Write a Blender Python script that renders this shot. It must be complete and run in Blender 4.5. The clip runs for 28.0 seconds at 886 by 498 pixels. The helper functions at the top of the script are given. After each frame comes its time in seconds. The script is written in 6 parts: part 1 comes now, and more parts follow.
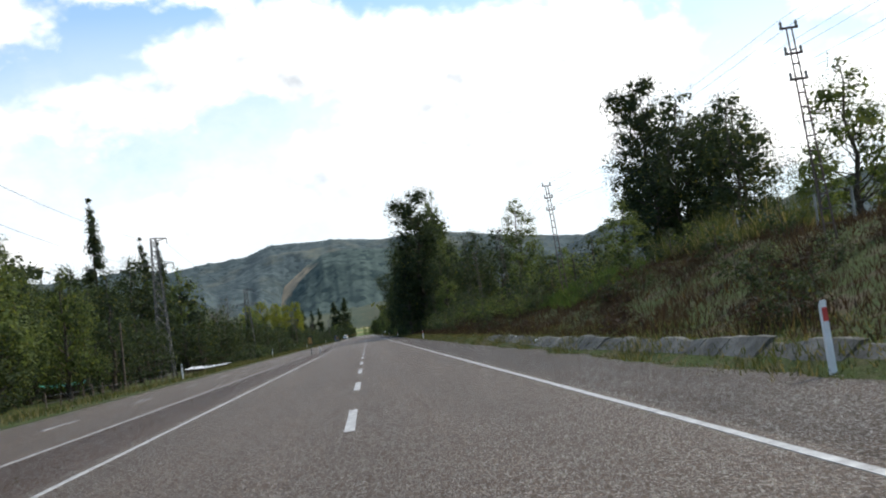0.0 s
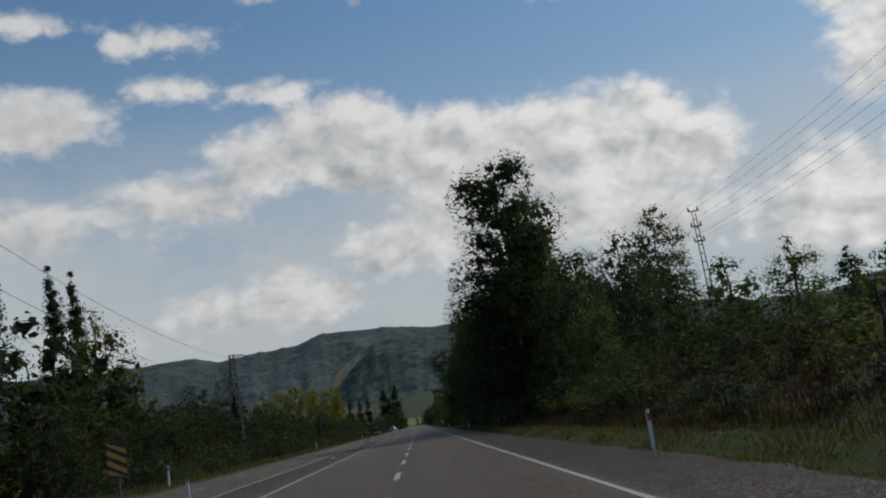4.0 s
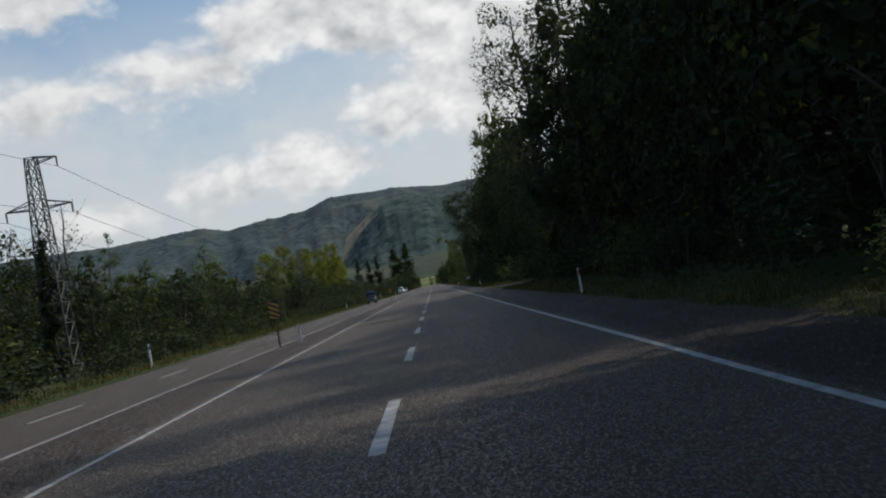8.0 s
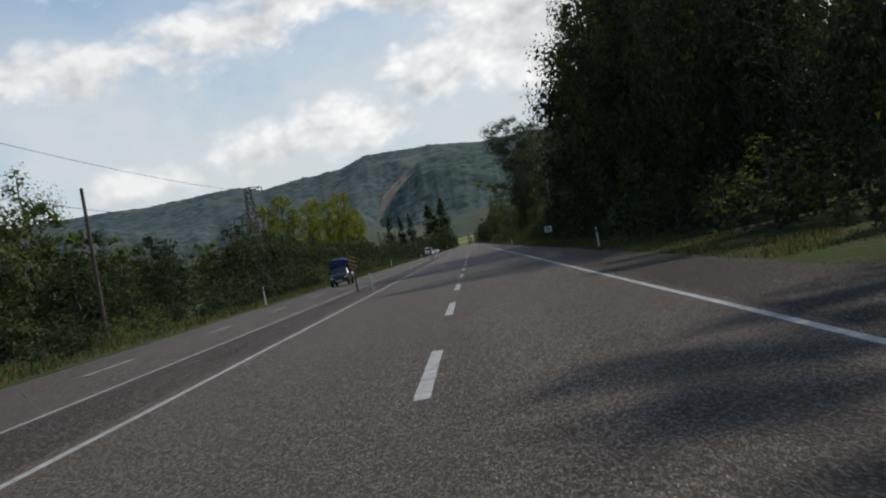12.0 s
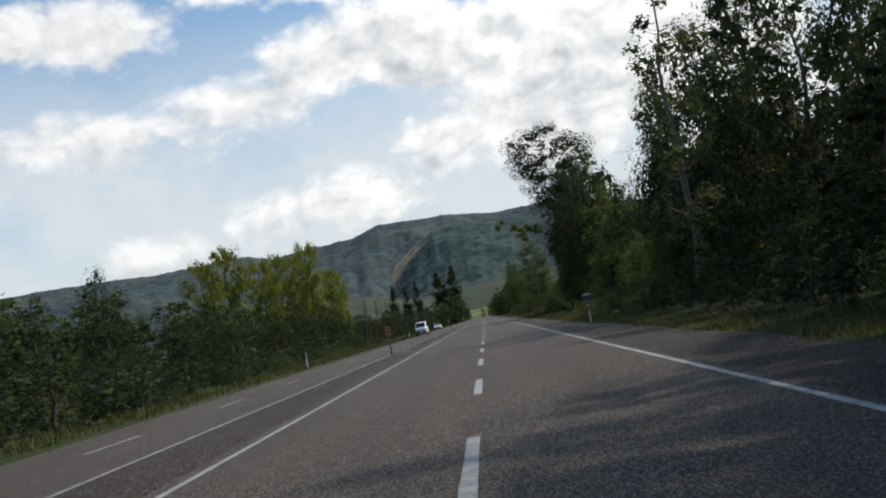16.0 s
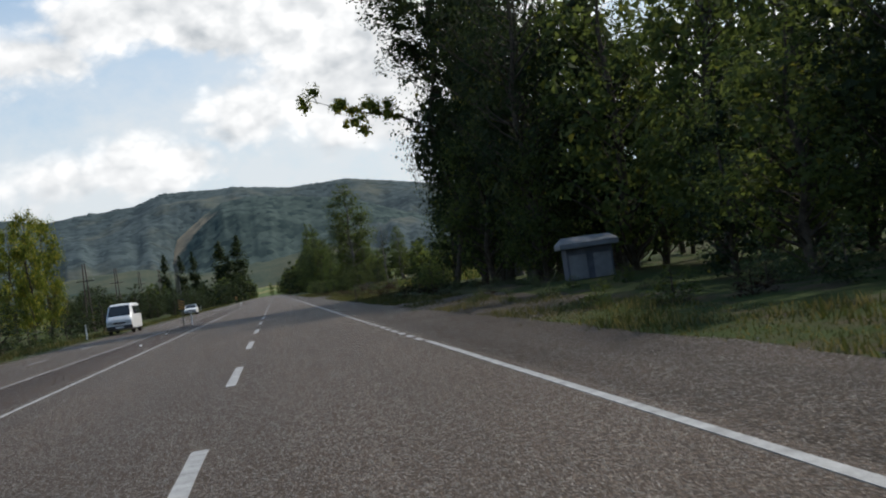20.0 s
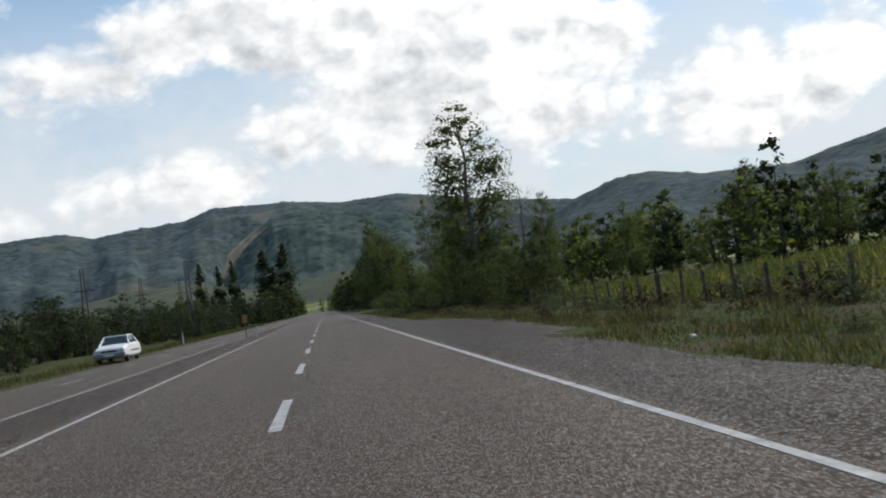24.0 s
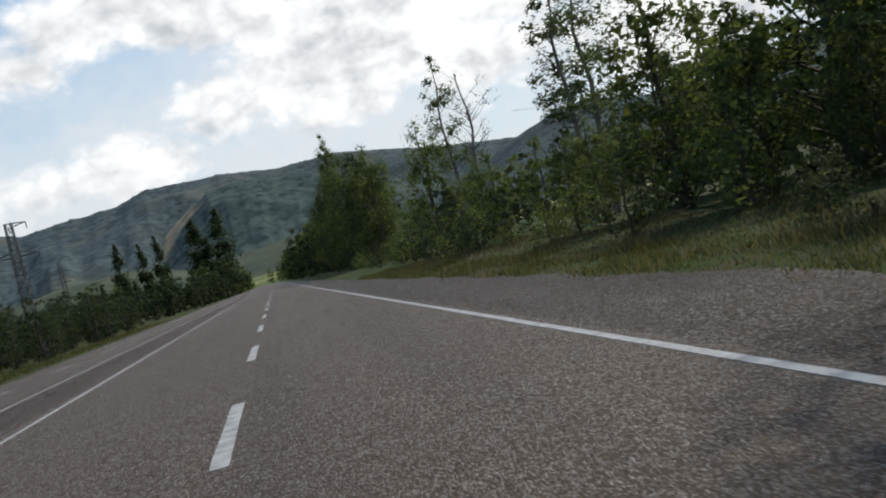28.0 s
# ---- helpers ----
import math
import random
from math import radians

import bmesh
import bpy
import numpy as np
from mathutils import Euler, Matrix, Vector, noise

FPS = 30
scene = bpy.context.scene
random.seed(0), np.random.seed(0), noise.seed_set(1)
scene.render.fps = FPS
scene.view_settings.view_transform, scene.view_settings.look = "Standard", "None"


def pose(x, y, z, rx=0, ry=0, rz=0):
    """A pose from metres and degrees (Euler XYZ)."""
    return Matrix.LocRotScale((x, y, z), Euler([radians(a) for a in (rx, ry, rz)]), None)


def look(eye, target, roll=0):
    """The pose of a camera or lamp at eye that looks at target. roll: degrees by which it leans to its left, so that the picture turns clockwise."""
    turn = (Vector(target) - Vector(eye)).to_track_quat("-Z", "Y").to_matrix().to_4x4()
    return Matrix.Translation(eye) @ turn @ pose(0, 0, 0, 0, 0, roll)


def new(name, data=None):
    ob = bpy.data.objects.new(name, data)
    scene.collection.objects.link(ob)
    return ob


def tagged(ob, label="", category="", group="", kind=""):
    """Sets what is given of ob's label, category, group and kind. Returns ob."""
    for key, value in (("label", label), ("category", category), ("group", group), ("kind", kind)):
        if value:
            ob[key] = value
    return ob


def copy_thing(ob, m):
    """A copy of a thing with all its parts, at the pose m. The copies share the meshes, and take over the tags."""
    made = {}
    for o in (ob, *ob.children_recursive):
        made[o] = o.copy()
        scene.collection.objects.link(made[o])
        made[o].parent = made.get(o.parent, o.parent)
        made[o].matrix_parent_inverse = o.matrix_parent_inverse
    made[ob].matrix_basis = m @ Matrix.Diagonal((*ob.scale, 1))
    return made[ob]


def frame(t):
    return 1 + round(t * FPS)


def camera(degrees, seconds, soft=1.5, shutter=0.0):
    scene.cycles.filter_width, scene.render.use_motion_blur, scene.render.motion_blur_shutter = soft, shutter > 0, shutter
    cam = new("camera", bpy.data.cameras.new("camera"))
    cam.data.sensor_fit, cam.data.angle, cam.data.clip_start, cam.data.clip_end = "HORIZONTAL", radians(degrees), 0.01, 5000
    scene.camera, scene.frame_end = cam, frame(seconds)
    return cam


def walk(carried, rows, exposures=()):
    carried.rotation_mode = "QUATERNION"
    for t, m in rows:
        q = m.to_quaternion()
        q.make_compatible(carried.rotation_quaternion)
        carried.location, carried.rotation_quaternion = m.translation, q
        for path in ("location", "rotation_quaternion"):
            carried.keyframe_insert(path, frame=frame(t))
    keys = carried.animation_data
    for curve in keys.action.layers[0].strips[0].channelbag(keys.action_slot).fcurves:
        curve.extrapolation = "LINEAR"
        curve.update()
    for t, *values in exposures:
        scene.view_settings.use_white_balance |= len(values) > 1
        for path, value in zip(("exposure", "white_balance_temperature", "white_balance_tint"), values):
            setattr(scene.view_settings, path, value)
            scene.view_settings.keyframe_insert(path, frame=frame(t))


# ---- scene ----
cam = camera(50.83, 28.0, soft=2.05, shutter=0.05)
PATH = [
    (0.0, pose(0.406, -0.00, 1.297, 94.57, 7.72, -4.69)),
    (0.5, pose(0.438, 9.31, 1.278, 97.06, 6.73, -5.06)),
    (1.0, pose(0.461, 18.62, 1.296, 97.93, 5.80, -5.70)),
    (1.5, pose(0.496, 27.94, 1.274, 96.90, 5.64, -6.22)),
    (2.0, pose(0.533, 37.31, 1.267, 95.45, 5.13, -6.36)),
    (2.5, pose(0.551, 46.71, 1.270, 98.72, 5.52, -5.14)),
    (3.0, pose(0.638, 55.94, 1.284, 102.37, 6.08, -3.64)),
    (3.5, pose(0.714, 65.07, 1.279, 102.68, 6.68, -2.64)),
    (4.0, pose(0.771, 74.12, 1.279, 100.47, 7.76, -1.42)),
    (4.5, pose(0.830, 83.18, 1.336, 96.74, 10.59, 1.48)),
    (6.5, pose(0.625, 119.76, 1.345, 93.99, 10.57, 0.97)),
    (7.0, pose(0.650, 128.85, 1.363, 93.04, 10.90, -0.02)),
    (7.5, pose(0.651, 137.97, 1.323, 92.55, 10.43, -0.42)),
    (8.0, pose(0.723, 147.15, 1.319, 92.02, 10.31, -0.59)),
    (8.5, pose(0.774, 156.42, 1.264, 91.87, 10.92, -0.33)),
    (9.0, pose(0.780, 165.88, 1.282, 91.94, 10.45, -0.19)),
    (9.5, pose(0.690, 175.37, 1.310, 91.77, 10.23, -0.21)),
    (10.0, pose(0.600, 184.87, 1.345, 91.70, 10.44, -0.06)),
    (10.5, pose(0.630, 194.36, 1.310, 91.31, 10.36, 0.11)),
    (11.0, pose(0.681, 203.82, 1.292, 90.66, 9.94, 0.21)),
    (11.5, pose(0.682, 213.23, 1.276, 89.84, 10.24, 0.86)),
    (13.5, pose(0.687, 250.94, 1.247, 91.02, 10.61, 3.61)),
    (14.0, pose(0.589, 260.58, 1.262, 94.45, 10.07, 2.77)),
    (14.5, pose(0.491, 270.32, 1.276, 93.97, 11.43, 2.47)),
    (15.0, pose(0.393, 280.07, 1.227, 91.97, 11.33, 3.19)),
    (15.5, pose(0.400, 289.74, 1.290, 94.72, 10.97, 3.19)),
    (16.0, pose(0.375, 299.36, 1.335, 94.52, 9.92, 2.64)),
    (16.5, pose(0.480, 308.97, 1.300, 93.19, 7.33, 1.87)),
    (16.6, pose(0.522, 310.90, 1.277, 91.79, 7.70, 1.70)),
    (16.7, pose(0.533, 312.83, 1.278, 89.94, 8.07, 0.81)),
    (16.8, pose(0.543, 314.76, 1.279, 88.48, 8.45, -0.58)),
    (16.9, pose(0.554, 316.69, 1.280, 88.40, 8.82, -3.14)),
    (17.0, pose(0.564, 318.62, 1.281, 89.50, 9.19, -5.91)),
    (17.1, pose(0.579, 320.57, 1.280, 90.23, 9.01, -8.26)),
    (17.2, pose(0.594, 322.52, 1.279, 90.75, 8.82, -10.02)),
    (17.3, pose(0.610, 324.47, 1.278, 91.17, 8.64, -10.92)),
    (17.4, pose(0.625, 326.42, 1.277, 91.38, 8.45, -11.71)),
    (17.5, pose(0.640, 328.37, 1.276, 91.52, 8.27, -12.15)),
    (18.0, pose(0.702, 338.18, 1.277, 91.56, 7.42, -13.01)),
    (18.5, pose(0.761, 348.02, 1.277, 91.55, 7.00, -12.94)),
    (19.0, pose(0.804, 357.83, 1.211, 91.61, 6.89, -12.31)),
    (19.5, pose(0.828, 367.51, 1.279, 91.35, 7.40, -11.48)),
    (20.0, pose(0.823, 377.21, 1.279, 91.29, 7.96, -10.32)),
    (20.5, pose(0.813, 387.01, 1.274, 91.38, 8.72, -8.88)),
    (21.0, pose(0.806, 396.86, 1.276, 90.92, 9.89, -7.51)),
    (21.5, pose(0.798, 406.76, 1.276, 91.11, 10.27, -7.00)),
    (22.0, pose(0.791, 416.68, 1.276, 91.37, 10.07, -6.64)),
    (22.5, pose(0.784, 426.63, 1.254, 91.20, 8.88, -6.53)),
    (24.5, pose(0.705, 466.47, 1.278, 93.08, 7.46, -7.30)),
    (25.0, pose(0.717, 476.33, 1.285, 92.57, 7.73, -7.45)),
    (25.5, pose(0.721, 486.21, 1.276, 91.54, 7.30, -8.06)),
    (26.0, pose(0.725, 496.10, 1.276, 90.24, 8.72, -8.89)),
    (26.5, pose(0.728, 506.01, 1.276, 89.11, 10.33, -9.76)),
    (27.0, pose(0.731, 515.92, 1.276, 88.62, 11.92, -10.15)),
    (27.5, pose(0.735, 525.84, 1.277, 88.61, 14.32, -10.45)),
    (28.0, pose(0.738, 535.76, 1.241, 89.31, 14.43, -10.55)),
]
EXPOSURES = [(0.0, 0.1), (0.5, -0.2), (1.0, -0.65), (2.0, -1.1), (3.0, -1.2), (4.5, -1.2), (6.5, -0.95), (8.0, -0.8), (11.5, -0.66), (14.0, -0.56), (16.0, -0.48), (17.0, -0.42), (20.0, -0.42), (22.5, -0.42), (25.0, -0.46), (28.0, -0.42)]
walk(cam, PATH, EXPOSURES)

# ---- world, sun ----
SUN_EL, SUN_AZ = 46.5, 61.0  # degrees; the azimuth is clockwise from the way ahead
world = bpy.data.worlds.new("sky")
scene.world = world
world.use_nodes = True
wt = world.node_tree
wt.nodes.clear()


class Nodes:
    """Short forms for building a node tree."""

    def __init__(self, tree):
        self.t = tree

    def n(self, kind, **props):
        node = self.t.nodes.new(kind)
        for k, v in props.items():
            if k == "ins":
                for i, val in v.items():
                    self.put(node.inputs[i], val)
            elif k == "operation":
                node.operation = v
            elif k == "blend_type":
                node.blend_type = v
            elif k == "data_type":
                node.data_type = v
            elif k == "sky_type":
                node.sky_type = v
            elif k == "feature":
                node.feature = v
            elif k == "smooth":
                node.interpolation_type = "SMOOTHSTEP"
            elif k == "clamp":
                node.use_clamp = v
        return node

    def put(self, socket, val):
        if isinstance(val, bpy.types.NodeSocket):
            self.t.links.new(val, socket)
        elif isinstance(val, (tuple, list)) and len(val) == 3 and socket.type == "RGBA":
            socket.default_value = (*val, 1)
        else:
            socket.default_value = val

    def m(self, op, a, b=0.0, c=0.0, clamp=False):
        return self.n("ShaderNodeMath", operation=op, clamp=clamp, ins={0: a, 1: b, 2: c}).outputs[0]

    def noise(self, vec, scale, detail=4.0, rough=0.55):
        return self.n("ShaderNodeTexNoise", ins={"Vector": vec, "Scale": scale, "Detail": detail, "Roughness": rough}).outputs["Fac"]

    def mix(self, fac, a, b, how="MIX"):
        node = self.n("ShaderNodeMix", data_type="RGBA", blend_type=how)
        self.put(node.inputs[0], fac), self.put(node.inputs[6], a), self.put(node.inputs[7], b)
        return node.outputs[2]

    def ramp(self, fac, lo, hi):
        return self.n("ShaderNodeMapRange", ins={0: fac, 1: lo, 2: hi}).outputs[0]


w = Nodes(wt)
ray_dir = w.n("ShaderNodeTexCoord").outputs["Generated"]
xyz = w.n("ShaderNodeSeparateXYZ", ins={0: ray_dir}).outputs
az = w.m("MULTIPLY", w.m("ARCTAN2", xyz[0], xyz[1]), 57.2958)
el = w.m("MULTIPLY", w.m("ARCSINE", xyz[2]), 57.2958)
flat = w.n("ShaderNodeCombineXYZ", ins={0: w.m("MULTIPLY", az, 0.1), 1: w.m("MULTIPLY", el, 0.135), 2: 0.0}).outputs[0]


def shifted(vec, by):
    return w.n("ShaderNodeVectorMath", operation="ADD", ins={0: vec, 1: by}).outputs[0]


def billow(vec):
    """Heaped, rounded lumps with sharp creases between them, at three sizes."""
    total = None
    for scale, share in ((2.6, 0.58), (6.0, 0.3), (14.0, 0.12)):
        lump = w.m("MULTIPLY", w.m("ABSOLUTE", w.m("SUBTRACT", w.noise(vec, scale, 1.0, 0.5), 0.5)), 3.4 * share)
        total = lump if total is None else w.m("ADD", total, lump)
    return total


fray = w.noise(shifted(flat, w.n("ShaderNodeVectorMath", operation="SCALE", ins={0: w.n("ShaderNodeTexNoise", ins={"Vector": flat, "Scale": 4.0, "Detail": 5.0}).outputs["Color"], 3: 0.22}).outputs[0]), 2.2, 9.0, 0.56)
broad_ = w.noise(flat, 1.1, 3.0, 0.5)
heap, heap_sun = billow(flat), billow(shifted(flat, (0.1, 0.11, 0.0)))
az_w = w.m("ADD", az, w.m("MULTIPLY", w.m("SUBTRACT", broad_, 0.5), 3.5))
el_w = w.m("ADD", el, w.m("MULTIPLY", w.m("SUBTRACT", fray, 0.5), 1.8))
# clouds ahead: azimuth, elevation, half width, half height, in degrees
CLOUDS = [(-21, 13.9, 8, 1.5), (-12, 14.9, 7, 1.7), (-7, 16.6, 5, 2.6), (-2.5, 17.4, 6, 3.3), (4.5, 15.8, 8, 3.7), (12, 15.4, 8, 3.8), (18.5, 13.6, 4.5, 2.8), (7, 11.8, 9, 3.8), (15.5, 10.2, 5.5, 3.2),
          (0.2, 10.9, 4.2, 2.2), (-11.4, 8.1, 3.4, 1.8), (-7.4, 8.5, 4.0, 1.9), (-4.2, 8.2, 2.6, 1.7), (26.2, 9.6, 5.0, 3.6), (31.5, 10.2, 4.5, 2.8), (32, 17.6, 5.2, 4.2), (28.8, 20.4, 2.4, 1.8),
          (-21.2, 19.6, 5.6, 2.2), (-20.5, 25.0, 4.0, 0.9), (-12.4, 24.3, 3.4, 0.9), (-12.4, 21.6, 2.6, 0.7), (-7.3, 21.2, 2.6, 0.6), (-3, 27.8, 8, 1.7), (8, 26.5, 6, 1.8), (14, 25.9, 3.6, 1.5), (21, 24.2, 4.0, 1.8), (-19, 6.8, 4.5, 1.4)]


def cover_at(a_, e_):
    total = None
    for a0, e0, ra, re in CLOUDS:
        da = w.m("MULTIPLY", w.m("SUBTRACT", a_, a0), 1 / ra)
        de = w.m("MULTIPLY", w.m("SUBTRACT", e_, e0), 1 / re)
        lump = w.m("SUBTRACT", 1.0, w.m("SQRT", w.m("MULTIPLY_ADD", da, da, w.m("MULTIPLY", de, de))))
        lump = w.m("MULTIPLY", lump, min(1.35, 0.18 + re / 2.6))
        total = lump if total is None else w.m("MAXIMUM", total, lump)
    return total


cover = cover_at(az_w, el_w)
above = cover_at(w.m("ADD", az_w, 0.9), w.m("ADD", el_w, 1.5))
edge = w.m("ADD", w.m("MULTIPLY", cover, 1.15), w.m("ADD", w.m("MULTIPLY", w.m("SUBTRACT", heap, 0.36), 0.7), w.m("MULTIPLY", w.m("SUBTRACT", fray, 0.5), 1.9)))
# away from the road's end the sky is blue with a few clouds
away = w.ramp(w.m("ABSOLUTE", w.m("SUBTRACT", az, 5.0)), 31.0, 44.0)
high = w.ramp(el, 27.5, 33.0)
rest = w.m("MAXIMUM", away, high)
other = w.m("MULTIPLY", rest, w.ramp(fray, 0.6, 0.72))
dens = w.m("MAXIMUM", w.m("MULTIPLY", w.n("ShaderNodeMapRange", ins={0: edge, 1: -0.2, 2: 0.5}, smooth=True).outputs[0], w.m("SUBTRACT", 1.0, rest)), other)
sunward = w.ramp(w.m("ABSOLUTE", w.m("SUBTRACT", az, 20.0)), 120.0, 30.0)
haze = w.m("MULTIPLY", w.ramp(el, 25.0, 3.0), w.m("MULTIPLY_ADD", sunward, 0.65, 0.35))
thin = w.m("MULTIPLY", w.ramp(w.noise(flat, 0.9, 7.0, 0.62), 0.24, 0.52), w.ramp(el, 20.0, 11.0))
relief = w.m("MULTIPLY", w.m("SUBTRACT", heap, heap_sun), 0.7)
deep = w.m("MULTIPLY", w.ramp(above, -0.05, 0.55), w.ramp(w.m("ADD", w.noise(shifted(flat, (3.1, 1.7, 0.0)), 1.9, 3.0, 0.5), w.m("MULTIPLY", w.m("SUBTRACT", fray, 0.5), 0.35)), 0.32, 0.58))
shade = w.m("ADD", w.m("SUBTRACT", 0.88, w.m("MULTIPLY", deep, 0.42)), relief, clamp=True)
sky = w.n("ShaderNodeTexSky", sky_type="NISHITA")
sky.sun_disc = False
sky.sun_elevation, sky.sun_rotation = radians(SUN_EL), radians(SUN_AZ)
sky.air_density, sky.dust_density, sky.ozone_density = 1.0, 0.6, 1.4
blue = w.n("ShaderNodeVectorMath", operation="MULTIPLY", ins={0: sky.outputs[0], 1: (0.16, 0.196, 0.204)}).outputs[0]
pale = w.mix(w.m("MULTIPLY", haze, 0.85), blue, (0.78, 0.9, 1.0))
pale = w.mix(w.m("MULTIPLY", thin, 0.75), pale, (1.06, 1.1, 1.13))
white = w.mix(shade, (0.64, 0.695, 0.75), w.mix(w.ramp(az, -22.0, 22.0), (1.32, 1.33, 1.34), (1.75, 1.74, 1.72)))
out = w.n("ShaderNodeBackground", ins={0: w.mix(dens, pale, white), 1: 1.0})
wt.links.new(out.outputs[0], w.n("ShaderNodeOutputWorld").inputs[0])

sun = new("sun", bpy.data.lights.new("sun", "SUN"))
sun.data.energy, sun.data.angle, sun.data.color = 5.0, radians(1.2), (1.0, 0.94, 0.84)
e_, a_ = radians(SUN_EL), radians(SUN_AZ)
sun.matrix_world = look((300 * math.sin(a_) * math.cos(e_), 250 + 300 * math.cos(a_) * math.cos(e_), 300 * math.sin(e_)), (0, 250, 0))


# ---- materials ----
def material(name, build, rough=0.7, metal=0.0, sheen=0.5):
    """A node material: build(nodes, coords, bsdf) returns its base colour and, if it likes, a height for the bump."""
    m = bpy.data.materials.new(name)
    m.use_nodes = True
    t = Nodes(m.node_tree)
    bsdf = m.node_tree.nodes["Principled BSDF"]
    bsdf.inputs["Roughness"].default_value, bsdf.inputs["Metallic"].default_value = rough, metal
    bsdf.inputs["Specular IOR Level"].default_value = sheen if rough < 0.88 else 0.1
    pos = t.n("ShaderNodeNewGeometry").outputs["Position"]
    made = build(t, pos, bsdf)
    colour, height, dist = made if isinstance(made, tuple) and len(made) == 3 and not isinstance(made[0], float) else (made, None, 0)
    t.put(bsdf.inputs["Base Color"], colour)
    if height is not None:
        b = t.n("ShaderNodeBump", ins={"Strength": 0.6, "Distance": dist, "Height": height})
        m.node_tree.links.new(b.outputs[0], bsdf.inputs["Normal"])
    return m


def worn(name, c1, c2, scale=3.0, fine=40.0, rough=0.7, metal=0.0, bump=0.004):
    """A surface that wavers between two colours, with a fine grain."""
    def build(t, pos, bsdf):
        a, b = t.noise(pos, scale, 5), t.noise(pos, fine, 4)
        f = t.ramp(t.m("ADD", t.m("MULTIPLY", a, 0.65), t.m("MULTIPLY", b, 0.35)), 0.35, 0.65)
        return t.mix(f, c1, c2), b, bump
    return material(name, build, rough, metal)


def chip_seal(name, dark, light, warm, track=0.0, grain=1.0, loose=0.0):
    """Coarse chip-seal asphalt: single stones, worn wheel tracks, stains."""
    def build(t, pos, bsdf):
        x = t.n("ShaderNodeSeparateXYZ", ins={0: pos}).outputs[0]
        v = t.n("ShaderNodeTexVoronoi", feature="F1", ins={"Vector": pos, "Scale": 46.0 * grain})
        stone = t.n("ShaderNodeSeparateXYZ", ins={0: v.outputs["Color"]}).outputs
        coarse = t.n("ShaderNodeTexVoronoi", feature="F1", ins={"Vector": pos, "Scale": 36.0 * grain})
        c = t.mix(t.m("POWER", stone[0], 3.4), dark, light)
        c = t.mix(t.m("MULTIPLY", t.m("GREATER_THAN", stone[1], 0.62), 0.75), c, warm)
        grit = t.n("ShaderNodeSeparateXYZ", ins={0: coarse.outputs["Color"]}).outputs[2]
        c = t.mix(t.m("MULTIPLY", t.m("GREATER_THAN", grit, 0.86), 0.6), c, light)
        c = t.mix(t.m("MULTIPLY", t.m("LESS_THAN", grit, 0.25), 0.3), c, dark)
        c = t.mix(t.m("MULTIPLY", t.ramp(v.outputs["Distance"], 0.3, 0.62), 0.85), c, (dark[0] * 0.45, dark[1] * 0.45, dark[2] * 0.45))
        shiny = t.m("GREATER_THAN", stone[2], 0.8)
        t.put(bsdf.inputs["Roughness"], t.m("SUBTRACT", 0.78, t.m("MULTIPLY", shiny, 0.45)))
        t.put(bsdf.inputs["Specular IOR Level"], t.m("ADD", 0.1, t.m("MULTIPLY", shiny, 0.45)))
        stain = t.noise(t.n("ShaderNodeVectorMath", operation="MULTIPLY", ins={0: pos, 1: (0.9, 0.05, 1.0)}).outputs[0], 1.0, 5, 0.6)
        c = t.mix(t.ramp(stain, 0.3, 0.75), t.mix(0.6, c, dark), c)
        heap = t.ramp(t.m("ADD", t.m("MULTIPLY", t.noise(pos, 2.3, 6, 0.7), 0.6), t.m("MULTIPLY", t.noise(pos, 0.4, 3), 0.4)), 0.4, 0.6)
        c = t.mix(t.m("MULTIPLY", heap, loose), c, dark)
        wave = t.m("SINE", t.m("MULTIPLY", t.m("ADD", x, 0.1), 3.6))
        c = t.mix(t.m("MULTIPLY", t.ramp(wave, 0.0, 1.0), track), c, dark)
        return c, t.m("ADD", t.m("MULTIPLY", v.outputs["Distance"], -1.0), t.m("MULTIPLY", coarse.outputs["Distance"], -0.4)), 0.035 / grain
    return material(name, build, 0.7, 0.0, 0.25)


def leaf(name, dark, light, yellow=(0.13, 0.13, 0.03), turn=0.05, through_=0.34):
    def build(t, pos, bsdf):
        island = t.n("ShaderNodeNewGeometry").outputs["Random Per Island"]
        own = t.n("ShaderNodeObjectInfo").outputs["Random"]
        patch = t.noise(pos, 0.55, 3)
        c = t.mix(t.ramp(t.m("ADD", t.m("MULTIPLY", island, 0.55), t.m("MULTIPLY", patch, 0.6)), 0.25, 0.95), dark, light)
        c = t.mix(t.m("GREATER_THAN", t.m("ADD", island, t.m("MULTIPLY", own, 0.1)), 1.05 - turn), c, yellow)
        c = t.mix(t.m("MULTIPLY", own, 0.3), c, dark)
        return c
    m = material(name, build, 0.8)
    m.node_tree.nodes["Principled BSDF"].inputs["Specular IOR Level"].default_value = 0.15
    t = m.node_tree
    bsdf = t.nodes["Principled BSDF"]
    trans = t.nodes.new("ShaderNodeBsdfTranslucent")
    lit = t.nodes.new("ShaderNodeVectorMath")
    lit.operation = "MULTIPLY"
    lit.inputs[1].default_value = (1.5, 1.45, 0.95)
    t.links.new(bsdf.inputs["Base Color"].links[0].from_socket, lit.inputs[0])
    t.links.new(lit.outputs[0], trans.inputs[0])
    both = t.nodes.new("ShaderNodeMixShader")
    both.inputs[0].default_value = through_
    t.links.new(bsdf.outputs[0], both.inputs[1]), t.links.new(trans.outputs[0], both.inputs[2])
    t.links.new(both.outputs[0], t.nodes["Material Output"].inputs[0])
    return m


